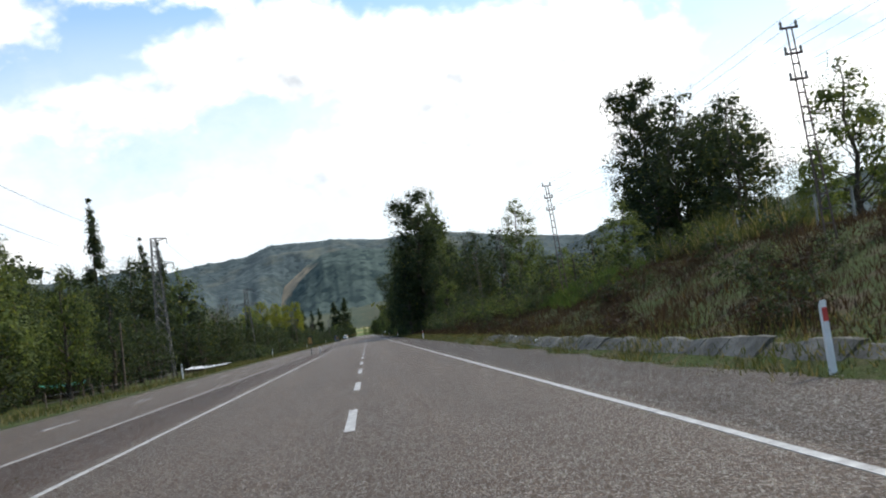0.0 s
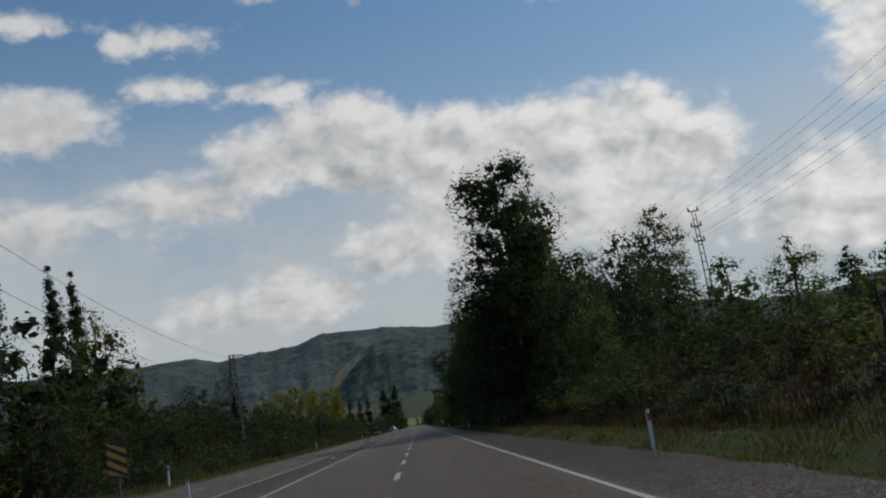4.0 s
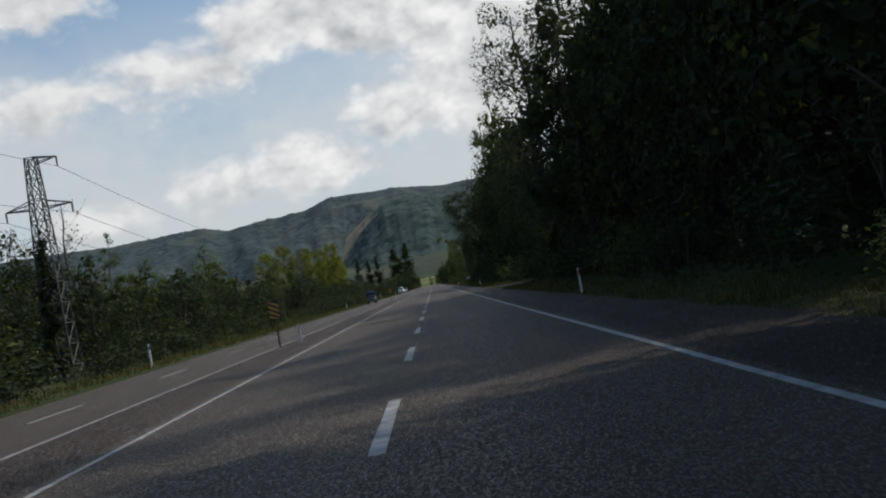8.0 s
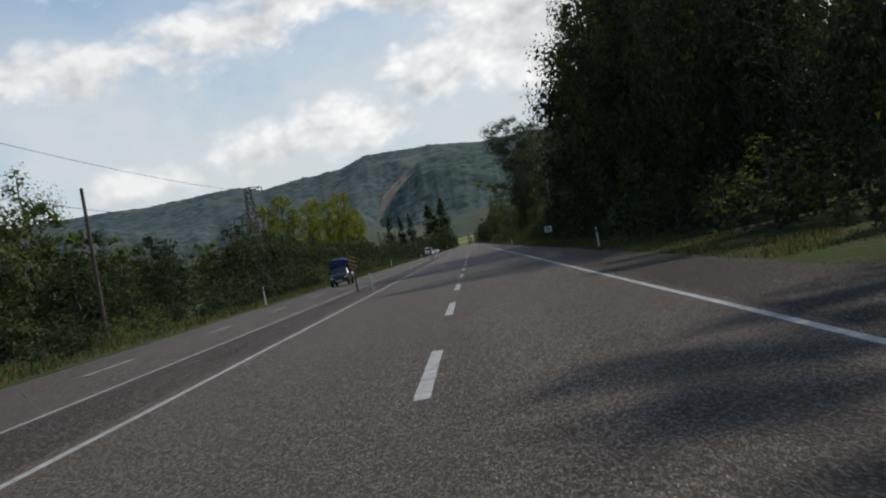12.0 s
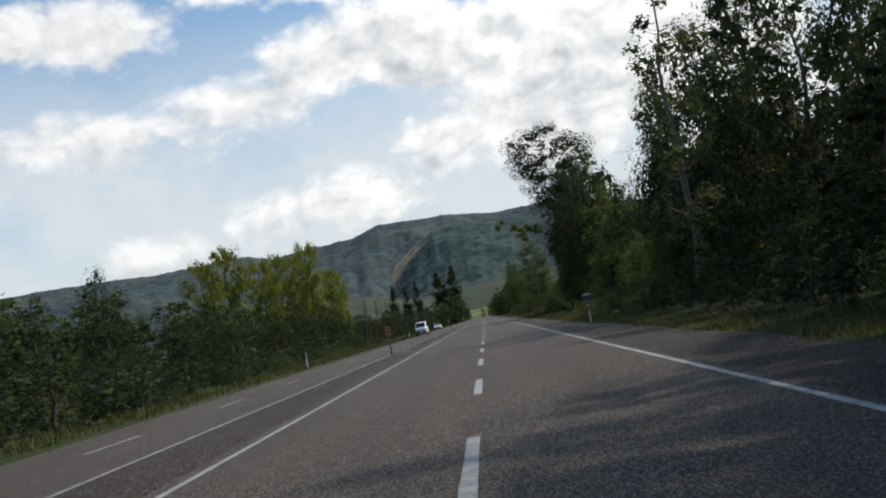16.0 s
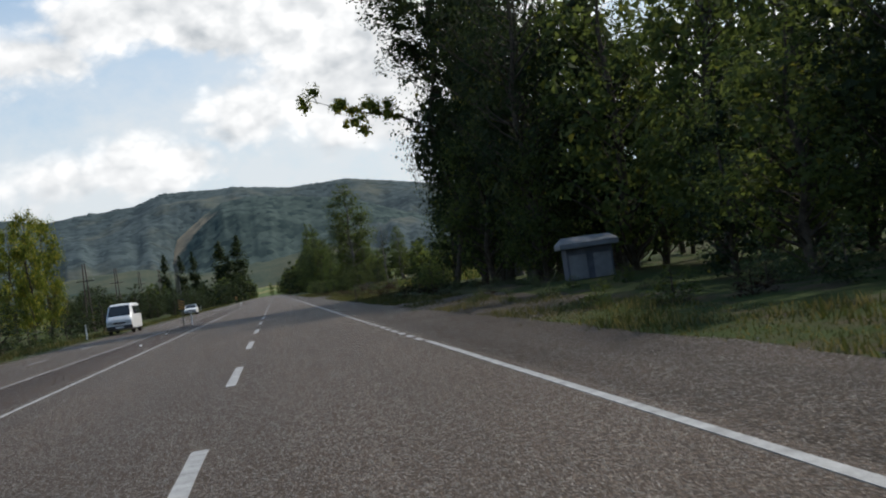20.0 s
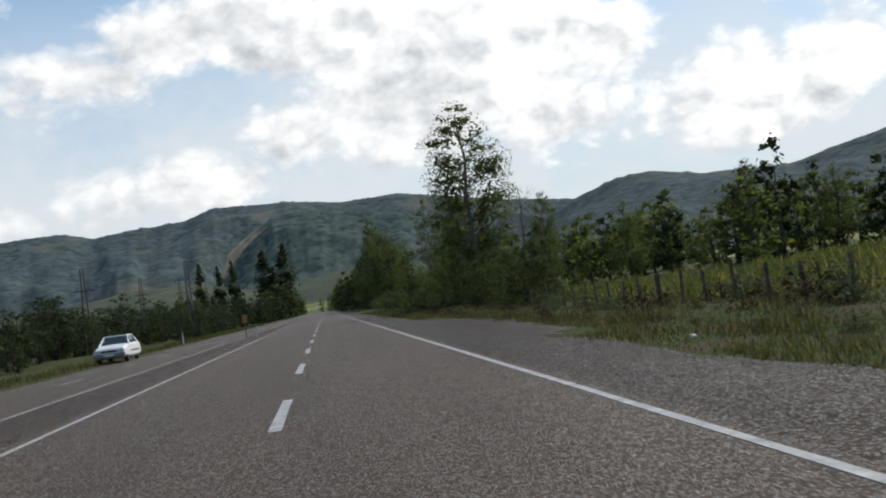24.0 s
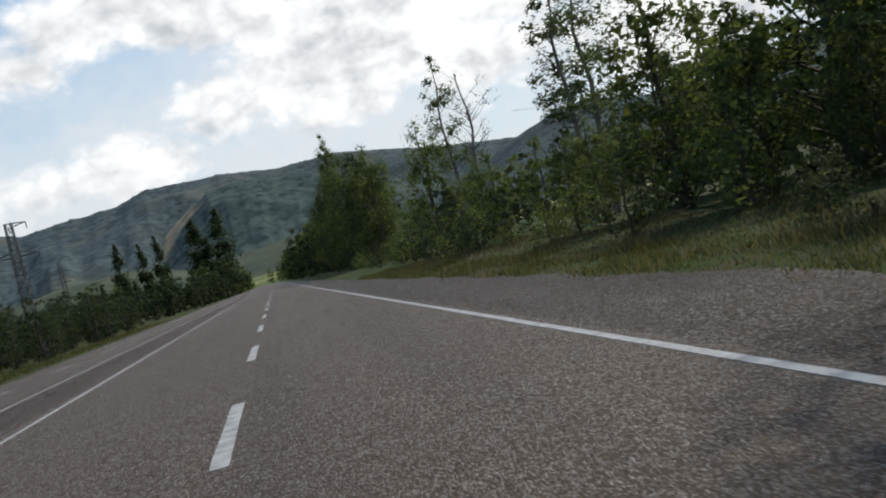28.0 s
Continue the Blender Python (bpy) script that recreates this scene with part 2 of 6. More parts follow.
M_ROAD = chip_seal("chip_seal_asphalt", (0.06, 0.0465, 0.036), (0.44, 0.352, 0.275), (0.2, 0.13, 0.087), 0.2, 1.5)
M_SHOULDER = chip_seal("loose_gravel_shoulder", (0.028, 0.021, 0.0155), (0.38, 0.295, 0.225), (0.155, 0.098, 0.064), 0.0, 1.15, 0.7)
M_MEDIAN = chip_seal("median_grit", (0.034, 0.0235, 0.0165), (0.25, 0.18, 0.135), (0.16, 0.096, 0.064), 0.0, 1.25)
M_PAINT = worn("road_paint", (0.15, 0.145, 0.135), (0.44, 0.43, 0.41), 4.0, 48, 0.6, 0, 0.003)
M_PAINT_OLD = worn("worn_road_paint", (0.12, 0.115, 0.11), (0.34, 0.33, 0.32), 2.5, 45, 0.7, 0, 0.003)
M_CONCRETE = worn("weathered_concrete", (0.2, 0.19, 0.17), (0.36, 0.345, 0.32), 1.5, 25, 0.9, 0, 0.008)
M_MOSSY = worn("mossy_concrete", (0.05, 0.048, 0.042), (0.18, 0.172, 0.152), 1.6, 18, 0.95, 0, 0.015)
M_BARK = worn("bark", (0.035, 0.028, 0.022), (0.11, 0.09, 0.07), 4, 30, 0.95, 0, 0.03)
M_BARK_GREY = worn("grey_bark", (0.09, 0.08, 0.07), (0.2, 0.18, 0.16), 4, 30, 0.95, 0, 0.02)
M_WOOD = worn("weathered_wood", (0.06, 0.045, 0.035), (0.15, 0.12, 0.09), 5, 40, 0.9, 0, 0.006)
M_STEEL = worn("weathered_steel", (0.04, 0.04, 0.04), (0.09, 0.088, 0.085), 4, 40, 0.65, 0.1, 0.002)
M_RUST = worn("rusty_steel", (0.06, 0.045, 0.04), (0.13, 0.09, 0.075), 4, 40, 0.7, 0.3, 0.002)
M_WIRE = worn("dark_wire", (0.03, 0.03, 0.03), (0.06, 0.06, 0.06), 4, 40, 0.5, 0.3, 0.0)
M_WHITE = worn("white_enamel", (0.62, 0.62, 0.6), (0.78, 0.78, 0.76), 6, 40, 0.45, 0, 0.001)
M_RED = worn("red_reflector", (0.4, 0.03, 0.03), (0.55, 0.06, 0.05), 6, 40, 0.35, 0, 0.001)
M_ORANGE = worn("orange_sign_paint", (0.5, 0.25, 0.035), (0.62, 0.33, 0.05), 5, 40, 0.45, 0, 0.001)
M_BLACK = worn("black_sign_paint", (0.015, 0.015, 0.015), (0.035, 0.035, 0.035), 5, 40, 0.5, 0, 0.001)
M_RUBBER = worn("tyre_rubber", (0.018, 0.018, 0.018), (0.035, 0.034, 0.033), 6, 50, 0.85, 0, 0.002)
M_CARWHITE = worn("white_car_paint", (0.7, 0.7, 0.69), (0.78, 0.78, 0.77), 2, 30, 0.25, 0, 0.0)
M_BLUE = worn("dark_blue_paint", (0.02, 0.03, 0.07), (0.032, 0.045, 0.11), 2, 30, 0.4, 0, 0.001)
M_DARKPAINT = worn("dark_car_paint", (0.014, 0.017, 0.018), (0.026, 0.03, 0.031), 2, 30, 0.3, 0, 0.0)
M_TARP = worn("blue_tarpaulin", (0.018, 0.028, 0.085), (0.035, 0.055, 0.15), 3, 30, 0.7, 0, 0.004)
M_GLASS = worn("dark_car_glass", (0.012, 0.015, 0.018), (0.025, 0.03, 0.034), 1, 20, 0.08, 0, 0.0)
M_LAMP = worn("headlamp_glass", (0.5, 0.52, 0.54), (0.7, 0.72, 0.74), 8, 40, 0.12, 0.2, 0.0)
M_CHROME = worn("dull_chrome", (0.4, 0.4, 0.4), (0.55, 0.55, 0.55), 5, 40, 0.3, 0.9, 0.0)
M_GREENTARP = worn("green_tarpaulin", (0.03, 0.22, 0.13), (0.06, 0.36, 0.22), 3, 30, 0.6, 0, 0.004)
M_SHEET = worn("grey_white_sheeting", (0.45, 0.46, 0.47), (0.7, 0.7, 0.7), 2, 20, 0.6, 0, 0.01)
M_GREYBOX = worn("pale_grey_panel", (0.12, 0.13, 0.145), (0.2, 0.21, 0.225), 3, 30, 0.6, 0, 0.002)
M_BOX = worn("dark_kiosk_wall", (0.05, 0.06, 0.08), (0.1, 0.11, 0.14), 3, 30, 0.7, 0, 0.003)
M_LEAF = leaf("dark_leaves", (0.016, 0.024, 0.012), (0.056, 0.076, 0.034))
M_LEAF_OLIVE = leaf("olive_leaves", (0.026, 0.036, 0.015), (0.094, 0.114, 0.042), through_=0.4)
M_LEAF_MID = leaf("green_leaves", (0.038, 0.054, 0.02), (0.14, 0.172, 0.056), through_=0.44)
M_LEAF_YEL = leaf("yellow_green_leaves", (0.06, 0.085, 0.015), (0.24, 0.25, 0.045), (0.4, 0.34, 0.05), 0.18)
M_LEAF_GREY = leaf("grey_green_leaves", (0.04, 0.055, 0.028), (0.13, 0.155, 0.075), (0.2, 0.2, 0.1), 0.08)
M_GRASS = leaf("verge_grass", (0.032, 0.04, 0.014), (0.11, 0.12, 0.036), (0.19, 0.155, 0.075), 0.28)
M_DRY = leaf("dry_grass", (0.036, 0.034, 0.018), (0.1, 0.094, 0.046), (0.17, 0.14, 0.075), 0.18)
M_WEED = leaf("brown_weeds", (0.018, 0.011, 0.008), (0.055, 0.036, 0.024), (0.09, 0.065, 0.03), 0.08)
M_FRESH = leaf("fresh_grass", (0.025, 0.048, 0.012), (0.075, 0.12, 0.028), (0.12, 0.14, 0.04), 0.1)
M_MAIZE = leaf("maize_leaves", (0.05, 0.07, 0.02), (0.15, 0.165, 0.045), (0.24, 0.2, 0.08), 0.25)


def ground_build(t, pos, bsdf):
    a, b, c = t.noise(pos, 0.06, 5), t.noise(pos, 0.7, 6, 0.65), t.noise(pos, 14.0, 6, 0.8)
    green = t.mix(t.ramp(c, 0.3, 0.7), (0.012, 0.022, 0.006), (0.062, 0.084, 0.02))
    dry = t.mix(t.ramp(c, 0.3, 0.7), (0.036, 0.03, 0.016), (0.09, 0.074, 0.04))
    soil = t.mix(c, (0.05, 0.035, 0.025), (0.12, 0.085, 0.06))
    col = t.mix(t.ramp(b, 0.48, 0.66), green, dry)
    col = t.mix(t.ramp(t.m("ADD", t.m("MULTIPLY", a, 0.5), t.m("MULTIPLY", b, 0.5)), 0.52, 0.62), col, soil)
    far = t.n("ShaderNodeSeparateXYZ", ins={0: pos}).outputs[1]
    fields = t.n("ShaderNodeTexVoronoi", feature="F1", ins={"Vector": pos, "Scale": 0.006})
    hue = t.n("ShaderNodeSeparateXYZ", ins={0: fields.outputs["Color"]}).outputs[0]
    field = t.mix(t.ramp(hue, 0.2, 0.8), (0.09, 0.12, 0.04), (0.27, 0.22, 0.1))
    col = t.mix(t.ramp(far, 900.0, 1300.0), col, field)
    return col, t.m("ADD", b, t.m("MULTIPLY", c, 0.5)), 0.12


M_GROUND = material("rough_grass_ground", ground_build, 0.95)


# wood and open-ground colours are greyed and blued to paint in distance haze
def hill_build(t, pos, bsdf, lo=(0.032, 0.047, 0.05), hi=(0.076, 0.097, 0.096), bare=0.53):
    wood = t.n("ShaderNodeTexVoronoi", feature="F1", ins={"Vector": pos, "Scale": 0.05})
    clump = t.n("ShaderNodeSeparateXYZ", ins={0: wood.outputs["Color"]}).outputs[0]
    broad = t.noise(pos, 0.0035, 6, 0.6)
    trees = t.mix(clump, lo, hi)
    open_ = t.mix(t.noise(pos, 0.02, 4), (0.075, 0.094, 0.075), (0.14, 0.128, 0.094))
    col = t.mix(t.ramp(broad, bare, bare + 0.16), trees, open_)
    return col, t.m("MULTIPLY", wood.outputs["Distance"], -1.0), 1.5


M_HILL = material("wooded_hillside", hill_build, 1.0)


# the spur's darker woods keep part of the same painted haze
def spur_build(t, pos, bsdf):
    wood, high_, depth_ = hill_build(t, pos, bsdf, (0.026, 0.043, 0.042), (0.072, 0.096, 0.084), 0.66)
    earth_ = t.n("ShaderNodeAttribute")
    earth_.attribute_name = "earth"
    soil = t.mix(t.noise(pos, 0.03, 5), (0.2, 0.17, 0.12), (0.38, 0.29, 0.19))
    edge_ = t.m("ADD", earth_.outputs["Fac"], t.m("MULTIPLY", t.m("SUBTRACT", t.noise(pos, 0.018, 6, 0.65), 0.5), 0.8))
    return t.mix(t.ramp(edge_, 0.42, 0.62), wood, soil), high_, depth_


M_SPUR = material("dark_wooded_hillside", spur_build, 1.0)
M_FIELD = worn("pale_meadow", (0.036, 0.055, 0.042), (0.1, 0.1, 0.062), 0.01, 0.2, 1.0, 0, 0.3)


# ---- mesh helpers ----
def mesh_of(name, verts, faces, mats, smooth=False, index=None):
    me = bpy.data.meshes.new(name)
    me.from_pydata([tuple(v) for v in verts], [], [tuple(f) for f in faces])
    for m in (mats if isinstance(mats, (list, tuple)) else [mats]):
        me.materials.append(m)
    if index is not None:
        me.polygons.foreach_set("material_index", index)
    if smooth:
        me.polygons.foreach_set("use_smooth", [True] * len(me.polygons))
    me.update()
    return me


def part(name, bm, mat, parent, label=""):
    """Link a bmesh as one mesh object under a thing or a part."""
    me = bpy.data.meshes.new(name)
    bm.to_mesh(me)
    bm.free()
    me.materials.append(mat)
    ob = new(name, me)
    ob.parent = parent
    return tagged(ob, label)


def thing(name, label, category, at=(0, 0, 0), turn=0.0, group="", kind=""):
    ob = new(name)
    ob.matrix_world = pose(*at, 0, 0, turn)
    ob.empty_display_size = 0.3
    return tagged(ob, label, category, group, kind)


def box(bm, x0, x1, y0, y1, z0, z1, bevel=0.0):
    """A bevelled box from its limits."""
    v = bmesh.ops.create_cube(bm, size=1.0)["verts"]
    bmesh.ops.transform(bm, matrix=Matrix.LocRotScale(((x0 + x1) / 2, (y0 + y1) / 2, (z0 + z1) / 2), None, (x1 - x0, y1 - y0, z1 - z0)), verts=v)
    if bevel:
        edges = list({e for q in v for e in q.link_edges})
        bmesh.ops.bevel(bm, geom=edges, offset=bevel, segments=2, profile=0.6, affect="EDGES")
    return bm


def boxes(*rows, bevel=0.0):
    bm = bmesh.new()
    for r in rows:
        box(bm, *r, bevel=bevel)
    return bm


def rod(bm, a, b, r0, r1=None, n=8):
    """A tapered rod between two points."""
    a, b, r1 = Vector(a), Vector(b), r0 if r1 is None else r1
    d = b - a
    v = bmesh.ops.create_cone(bm, cap_ends=True, segments=n, radius1=r0, radius2=r1, depth=d.length)["verts"]
    bmesh.ops.transform(bm, matrix=Matrix.Translation((a + b) / 2) @ d.to_track_quat("Z", "Y").to_matrix().to_4x4(), verts=v)
    return bm


def rods(*rows, n=8):
    bm = bmesh.new()
    for r in rows:
        rod(bm, *r, n=n)
    return bm


def wobble(x, y, s):
    return noise.noise((x * s, y * s, 3.7))


def ease(a, b, x):
    k = min(1.0, max(0.0, (x - a) / (b - a)))
    return k * k * (3 - 2 * k)


def land(x, y):
    """The height of the ground."""
    z = -0.06
    if x > 5.6:
        near = 1 - ease(118, 175, y)
        z += near * (0.3 * ease(6.2, 6.8, x) + 2.6 * ease(7.0, 17.0, x) + 1.6 * ease(17, 40, x))
        z += (1 - near) * (0.12 * ease(6.5, 11, x) + 0.6 * ease(14, 45, x))
        z += 0.25 * wobble(x, y, 0.16) * ease(7.0, 10, x) + 1.0 * wobble(x, y, 0.03) * ease(12, 40, x)
    if x < -11.6:
        z += -0.9 * (1 - ease(-19, -12.2, x))
        z += 0.3 * wobble(x, y, 0.15) * (1 - ease(-15, -12.5, x)) + 0.9 * wobble(x, y, 0.03) * (1 - ease(-50, -18, x))
    far = ease(900, 3000, math.hypot(x, y - 250))
    z += far * (28 + 30 * wobble(x, y, 0.0016)) * ease(40, 300, abs(x + 3) + max(0.0, y - 1150))
    return z


def axis(fine_from, fine_to, step, low, high, grow=1.28):
    out = list(np.arange(fine_from, fine_to + 0.001, step))
    d, p = step, fine_to
    while p < high:
        d *= grow
        p = min(high, p + d)
        out.append(p)
    d, p = step, fine_from
    while p > low:
        d *= grow
        p = max(low, p - d)
        out.insert(0, p)
    return out


def sheet(name, xs, ys, height, mat):
    verts = [(x, y, height(x, y)) for y in ys for x in xs]
    n = len(xs)
    faces = [(j * n + i, j * n + i + 1, (j + 1) * n + i + 1, (j + 1) * n + i) for j in range(len(ys) - 1) for i in range(n - 1)]
    return new(name, mesh_of(name, verts, faces, mat, True))


gx = axis(-26.0, 26.0, 0.7, -4300, 4300)
ground = tagged(sheet("ground", gx, axis(-20, 640, 3.0, -600, 4300), land, M_GROUND), "rough grassy ground with bare soil beside the road", "ground", kind="structure")

# ---- the road ----
Y0, Y1 = -70.0, 1150.0
X_DASH, X_EDGE_R, X_EDGE_L = 0.0, 3.5, -3.47
X_OPP_IN, X_OPP_DASH, X_OPP_OUT = -5.66, -8.1, -11.2
PERIOD, PHASE, DASH = 9.461, 3.58, 3.69


def crown(x, y):
    return 0.02 * wobble(x, y, 0.05) + (0.02 if x > -4 else 0.0)


def strip(name, xs, mat, lift, label, category, step=4.0):
    ys = list(np.arange(Y0, Y1 + 0.1, step))
    ob = sheet(name, xs, ys, lambda x, y: lift(x, y), mat)
    return tagged(ob, label, category, kind="structure")


road = strip("road", [-3.75, -2.5, -1.2, 0.0, 1.2, 2.5, 3.7], M_ROAD, lambda x, y: 0.0, "two-lane carriageway of coarse grey-brown chip-seal asphalt", "road")
road_far_side = strip("road_opposite", [-10.7, -9.8, -8.1, -6.9, -5.5], M_ROAD, lambda x, y: -0.02 - 0.008 * (-5.5 - x), "oncoming carriageway of grey chip-seal asphalt", "road")
median = strip("median", [-5.5, -5.3, -4.6, -4.0, -3.75], M_MEDIAN, lambda x, y: (0.03 + 0.03 * wobble(x * 3, y, 0.5) if -5.4 < x < -3.9 else -0.012), "narrow brown dirt strip between the carriageways", "median", 1.0)
shoulder = strip("shoulder", [3.7, 4.2, 4.8, 5.3, 5.7, 6.0], M_SHOULDER, lambda x, y: (0.0 if x < 3.71 else -0.012 - 0.01 * (x - 3.7)) + 0.012 * wobble(x * 4, y, 0.6) * ease(3.9, 4.4, x), "loose gravelly asphalt shoulder", "shoulder", 0.7)
for sheet_, edge_x in ((shoulder, 5.65),):
    for v in sheet_.data.vertices:
        if v.co.x > edge_x:
            v.co.x += (0.42 * wobble(2.0, v.co.y, 0.33) + 0.22 * wobble(7.0, v.co.y, 1.3)) * (1.0 if v.co.x > 5.9 else 0.6)
verge_left = strip("verge", [-11.7, -11.3, -11.0, -10.7], M_SHOULDER, lambda x, y: -0.066 + (0.02 * wobble(x * 3, y, 0.4) if x < -10.8 else 0.0) - 0.02 * ease(11.0, 11.7, -x), "gravel edge of the oncoming carriageway", "verge", 1.5)


def stripe(name, x0, x1, y0, y1, z, mat, parent, label="", step=6.0, ragged=0.012):
    n = max(1, int((y1 - y0) / step))
    verts, faces = [], []
    for i in range(n + 1):
        y = y0 + (y1 - y0) * i / n
        e0, e1 = ragged * wobble(x0 * 9, y, 1.7), ragged * wobble(x1 * 9, y, 1.9)
        verts += [(x0 + e0, y, z), (x1 + e1, y, z), (x0 + e0, y, z - 0.02), (x1 + e1, y, z - 0.02)]
    for i in range(n):
        a, b = i * 4, i * 4 + 4
        faces += [(a, a + 1, b + 1, b), (a + 2, a, b, b + 2), (a + 1, a + 3, b + 3, b + 1)]
    faces += [(1, 0, 2, 3), (n * 4, n * 4 + 1, n * 4 + 3, n * 4 + 2)]
    ob = new(name, mesh_of(name, verts, faces, mat))
    ob.parent = parent
    return tagged(ob, label)


for ya, yb in ((Y0, 394.6), (419.0, Y1)):
    stripe("edge_line", 3.445, 3.555, ya, yb, 0.006, M_PAINT, road, "white painted edge line", 1.5)
edge_left = stripe("edge_line", -3.515, -3.425, Y0, Y1, 0.006, M_PAINT, road, "thin white painted edge line", 1.5)
stripe("edge_line", -5.705, -5.615, Y0, Y1, -0.014, M_PAINT_OLD, road_far_side, "faded white edge line", 1.5)
dash_mesh = None
for k in range(-6, 105):
    y = PHASE + PERIOD * k
    if dash_mesh is None:
        first = stripe("lane_dash", -0.075, 0.075, 0.0, DASH, 0.006, M_PAINT, road, "", 0.6, 0.014)
        first.location, dash_mesh = (0, y, 0), first.data
    else:
        d = new("lane_dash", dash_mesh)
        d.location, d.parent = (0, y, 0), road
far_dash = None
for k in range(-6, 105):
    y = 24.8 + PERIOD * k
    if far_dash is None:
        first = stripe("lane_dash", -0.06, 0.06, 0.0, 3.0, 0.0, M_PAINT_OLD, road_far_side, "", 0.6, 0.014)
        far_dash = first.data
        first.location, first.parent = (X_OPP_DASH, y, -0.032), road_far_side
    else:
        d = new("lane_dash", far_dash)
        d.location, d.parent = (X_OPP_DASH, y, -0.032), road_far_side
# short dashes of the turn-off, beside the shelter
for k in range(19):
    d = new("turnoff_dash", dash_mesh)
    d.matrix_world = Matrix.LocRotScale((3.46, 395.0 + 1.27 * k, 0.0), None, (0.85, 0.19, 1.0))
    d.parent = road


# the gravel track that turns off into the trees
track = sheet("track", list(np.arange(5.8, 42.1, 0.9)), list(np.arange(224.0, 239.1, 0.75)), lambda x, y: land(x, y) + 0.03 - 0.09 * (1 - ease(5.8, 6.7, x)) - 0.35 * ease(1.6, 3.6 + 3.0 * (1 - ease(6, 12, x)), abs(y - 231.5 - 0.12 * (x - 6))), M_MEDIAN)
tagged(track, "brown dirt track turning off between the trees", "track", kind="structure")
apron = sheet("apron", list(np.arange(5.6, 11.9, 0.45)), list(np.arange(392.0, 426.1, 0.8)), lambda x, y: land(x, y) + 0.045 + 0.02 * wobble(x * 3, y, 0.5) - 0.1 * (1 - ease(5.6, 6.3, x)) - 0.3 * ease(0.75, 1.15, math.hypot((x - 5.6) / 5.2, (y - 409) / 14.0) + 0.12 * wobble(x, y, 0.35)), M_SHOULDER)
tagged(apron, "gravel apron of the turn-off beside the road", "apron", kind="structure")
pull_in = sheet("pull_in", list(np.arange(5.6, 9.4, 0.38)), list(np.arange(472.0, 518.1, 0.8)), lambda x, y: land(x, y) + 0.045 + 0.02 * wobble(x * 3, y, 0.5) - 0.1 * (1 - ease(5.6, 6.3, x)) - 0.3 * ease(0.7, 1.15, math.hypot((x - 5.6) / 2.7, (y - 495) / 20.0) + 0.16 * wobble(x, y, 0.45)), M_SHOULDER)
tagged(pull_in, "bare gravel pull-in beside the shoulder", "pull-in", kind="structure")
pull_in = sheet("pull_in", list(np.arange(5.9, 8.6, 0.45)), list(np.arange(474.0, 505.1, 1.0)), lambda x, y: land(x, y) + 0.05 - 0.05 * (1 - ease(5.9, 6.2, x)) - 0.3 * max(ease(6.9, 8.4, x), ease(7.0, 15.5, abs(y - 489.5))), M_MEDIAN)
tagged(pull_in, "bare dirt pull-in beside the field", "pull-in", kind="structure")


# ---- hills ----
def ridge(name, centre, radius, profile, mat, label, depth, seed, rough, step=0.35, foot=-30.0):
    """A long hill seen from the road: its crest follows a few heights, given in degrees."""
    az_ = np.arange(profile[0][0], profile[-1][0] + 0.001, step)
    crest = np.interp(az_, [p[0] for p in profile], [p[1] for p in profile])
    rows_, verts, faces = 34, [], []
    for i, a in enumerate(az_):
        top = radius * math.tan(radians(crest[i]))
        for j in range(rows_ + 1):
            k = j / rows_
            r = radius - depth * (1 - k)
            p = (centre[0] + r * math.sin(radians(a)), centre[1] + r * math.cos(radians(a)))
            fall = noise.fractal((p[0] * 0.0022 + seed, p[1] * 0.0022, seed), 1.0, 2.1, 5) * rough
            gully = noise.fractal((a * 0.55 + seed, k * 1.2, seed), 1.0, 2.0, 4)
            z = foot + (top - foot) * (k ** 1.15) * (1 + 0.24 * gully * (1 - k)) + fall * min(1.0, 4 * k * (1 - k) + 0.12)
            verts.append((*p, z + (6.0 * max(0.0, noise.noise((a * 5.3, seed, 1.0)) + 0.5 * noise.noise((a * 1.3, seed, 4.0))) if j == rows_ else 0)))
        verts.append((centre[0] + (radius + 900) * math.sin(radians(a)), centre[1] + (radius + 900) * math.cos(radians(a)), foot))
    n = rows_ + 2
    for i in range(len(az_) - 1):
        for j in range(n - 1):
            faces.append((i * n + j, (i + 1) * n + j, (i + 1) * n + j + 1, i * n + j + 1))
    return tagged(new(name, mesh_of(name, verts, faces, mat, True)), label, "hill", kind="structure")


MAIN = [(-70, 3.0), (-50, 4.2), (-32, 5.2), (-25, 5.6), (-19, 5.6), (-15.5, 5.85), (-13.5, 5.9), (-12.0, 5.5), (-10, 5.8), (-7.2, 6.0), (-5.6, 6.55), (-4.0, 6.5), (-1.5, 6.35), (1.5, 6.0), (5.0, 6.2), (8.0, 5.6), (11.5, 5.0), (15, 4.6), (40, 3.5)]
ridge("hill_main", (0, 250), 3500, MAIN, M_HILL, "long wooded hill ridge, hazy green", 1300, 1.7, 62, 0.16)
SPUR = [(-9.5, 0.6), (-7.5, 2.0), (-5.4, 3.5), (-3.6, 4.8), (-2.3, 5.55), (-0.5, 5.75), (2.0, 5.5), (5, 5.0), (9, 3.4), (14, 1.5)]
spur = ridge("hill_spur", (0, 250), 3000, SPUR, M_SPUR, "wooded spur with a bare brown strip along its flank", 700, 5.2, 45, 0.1)
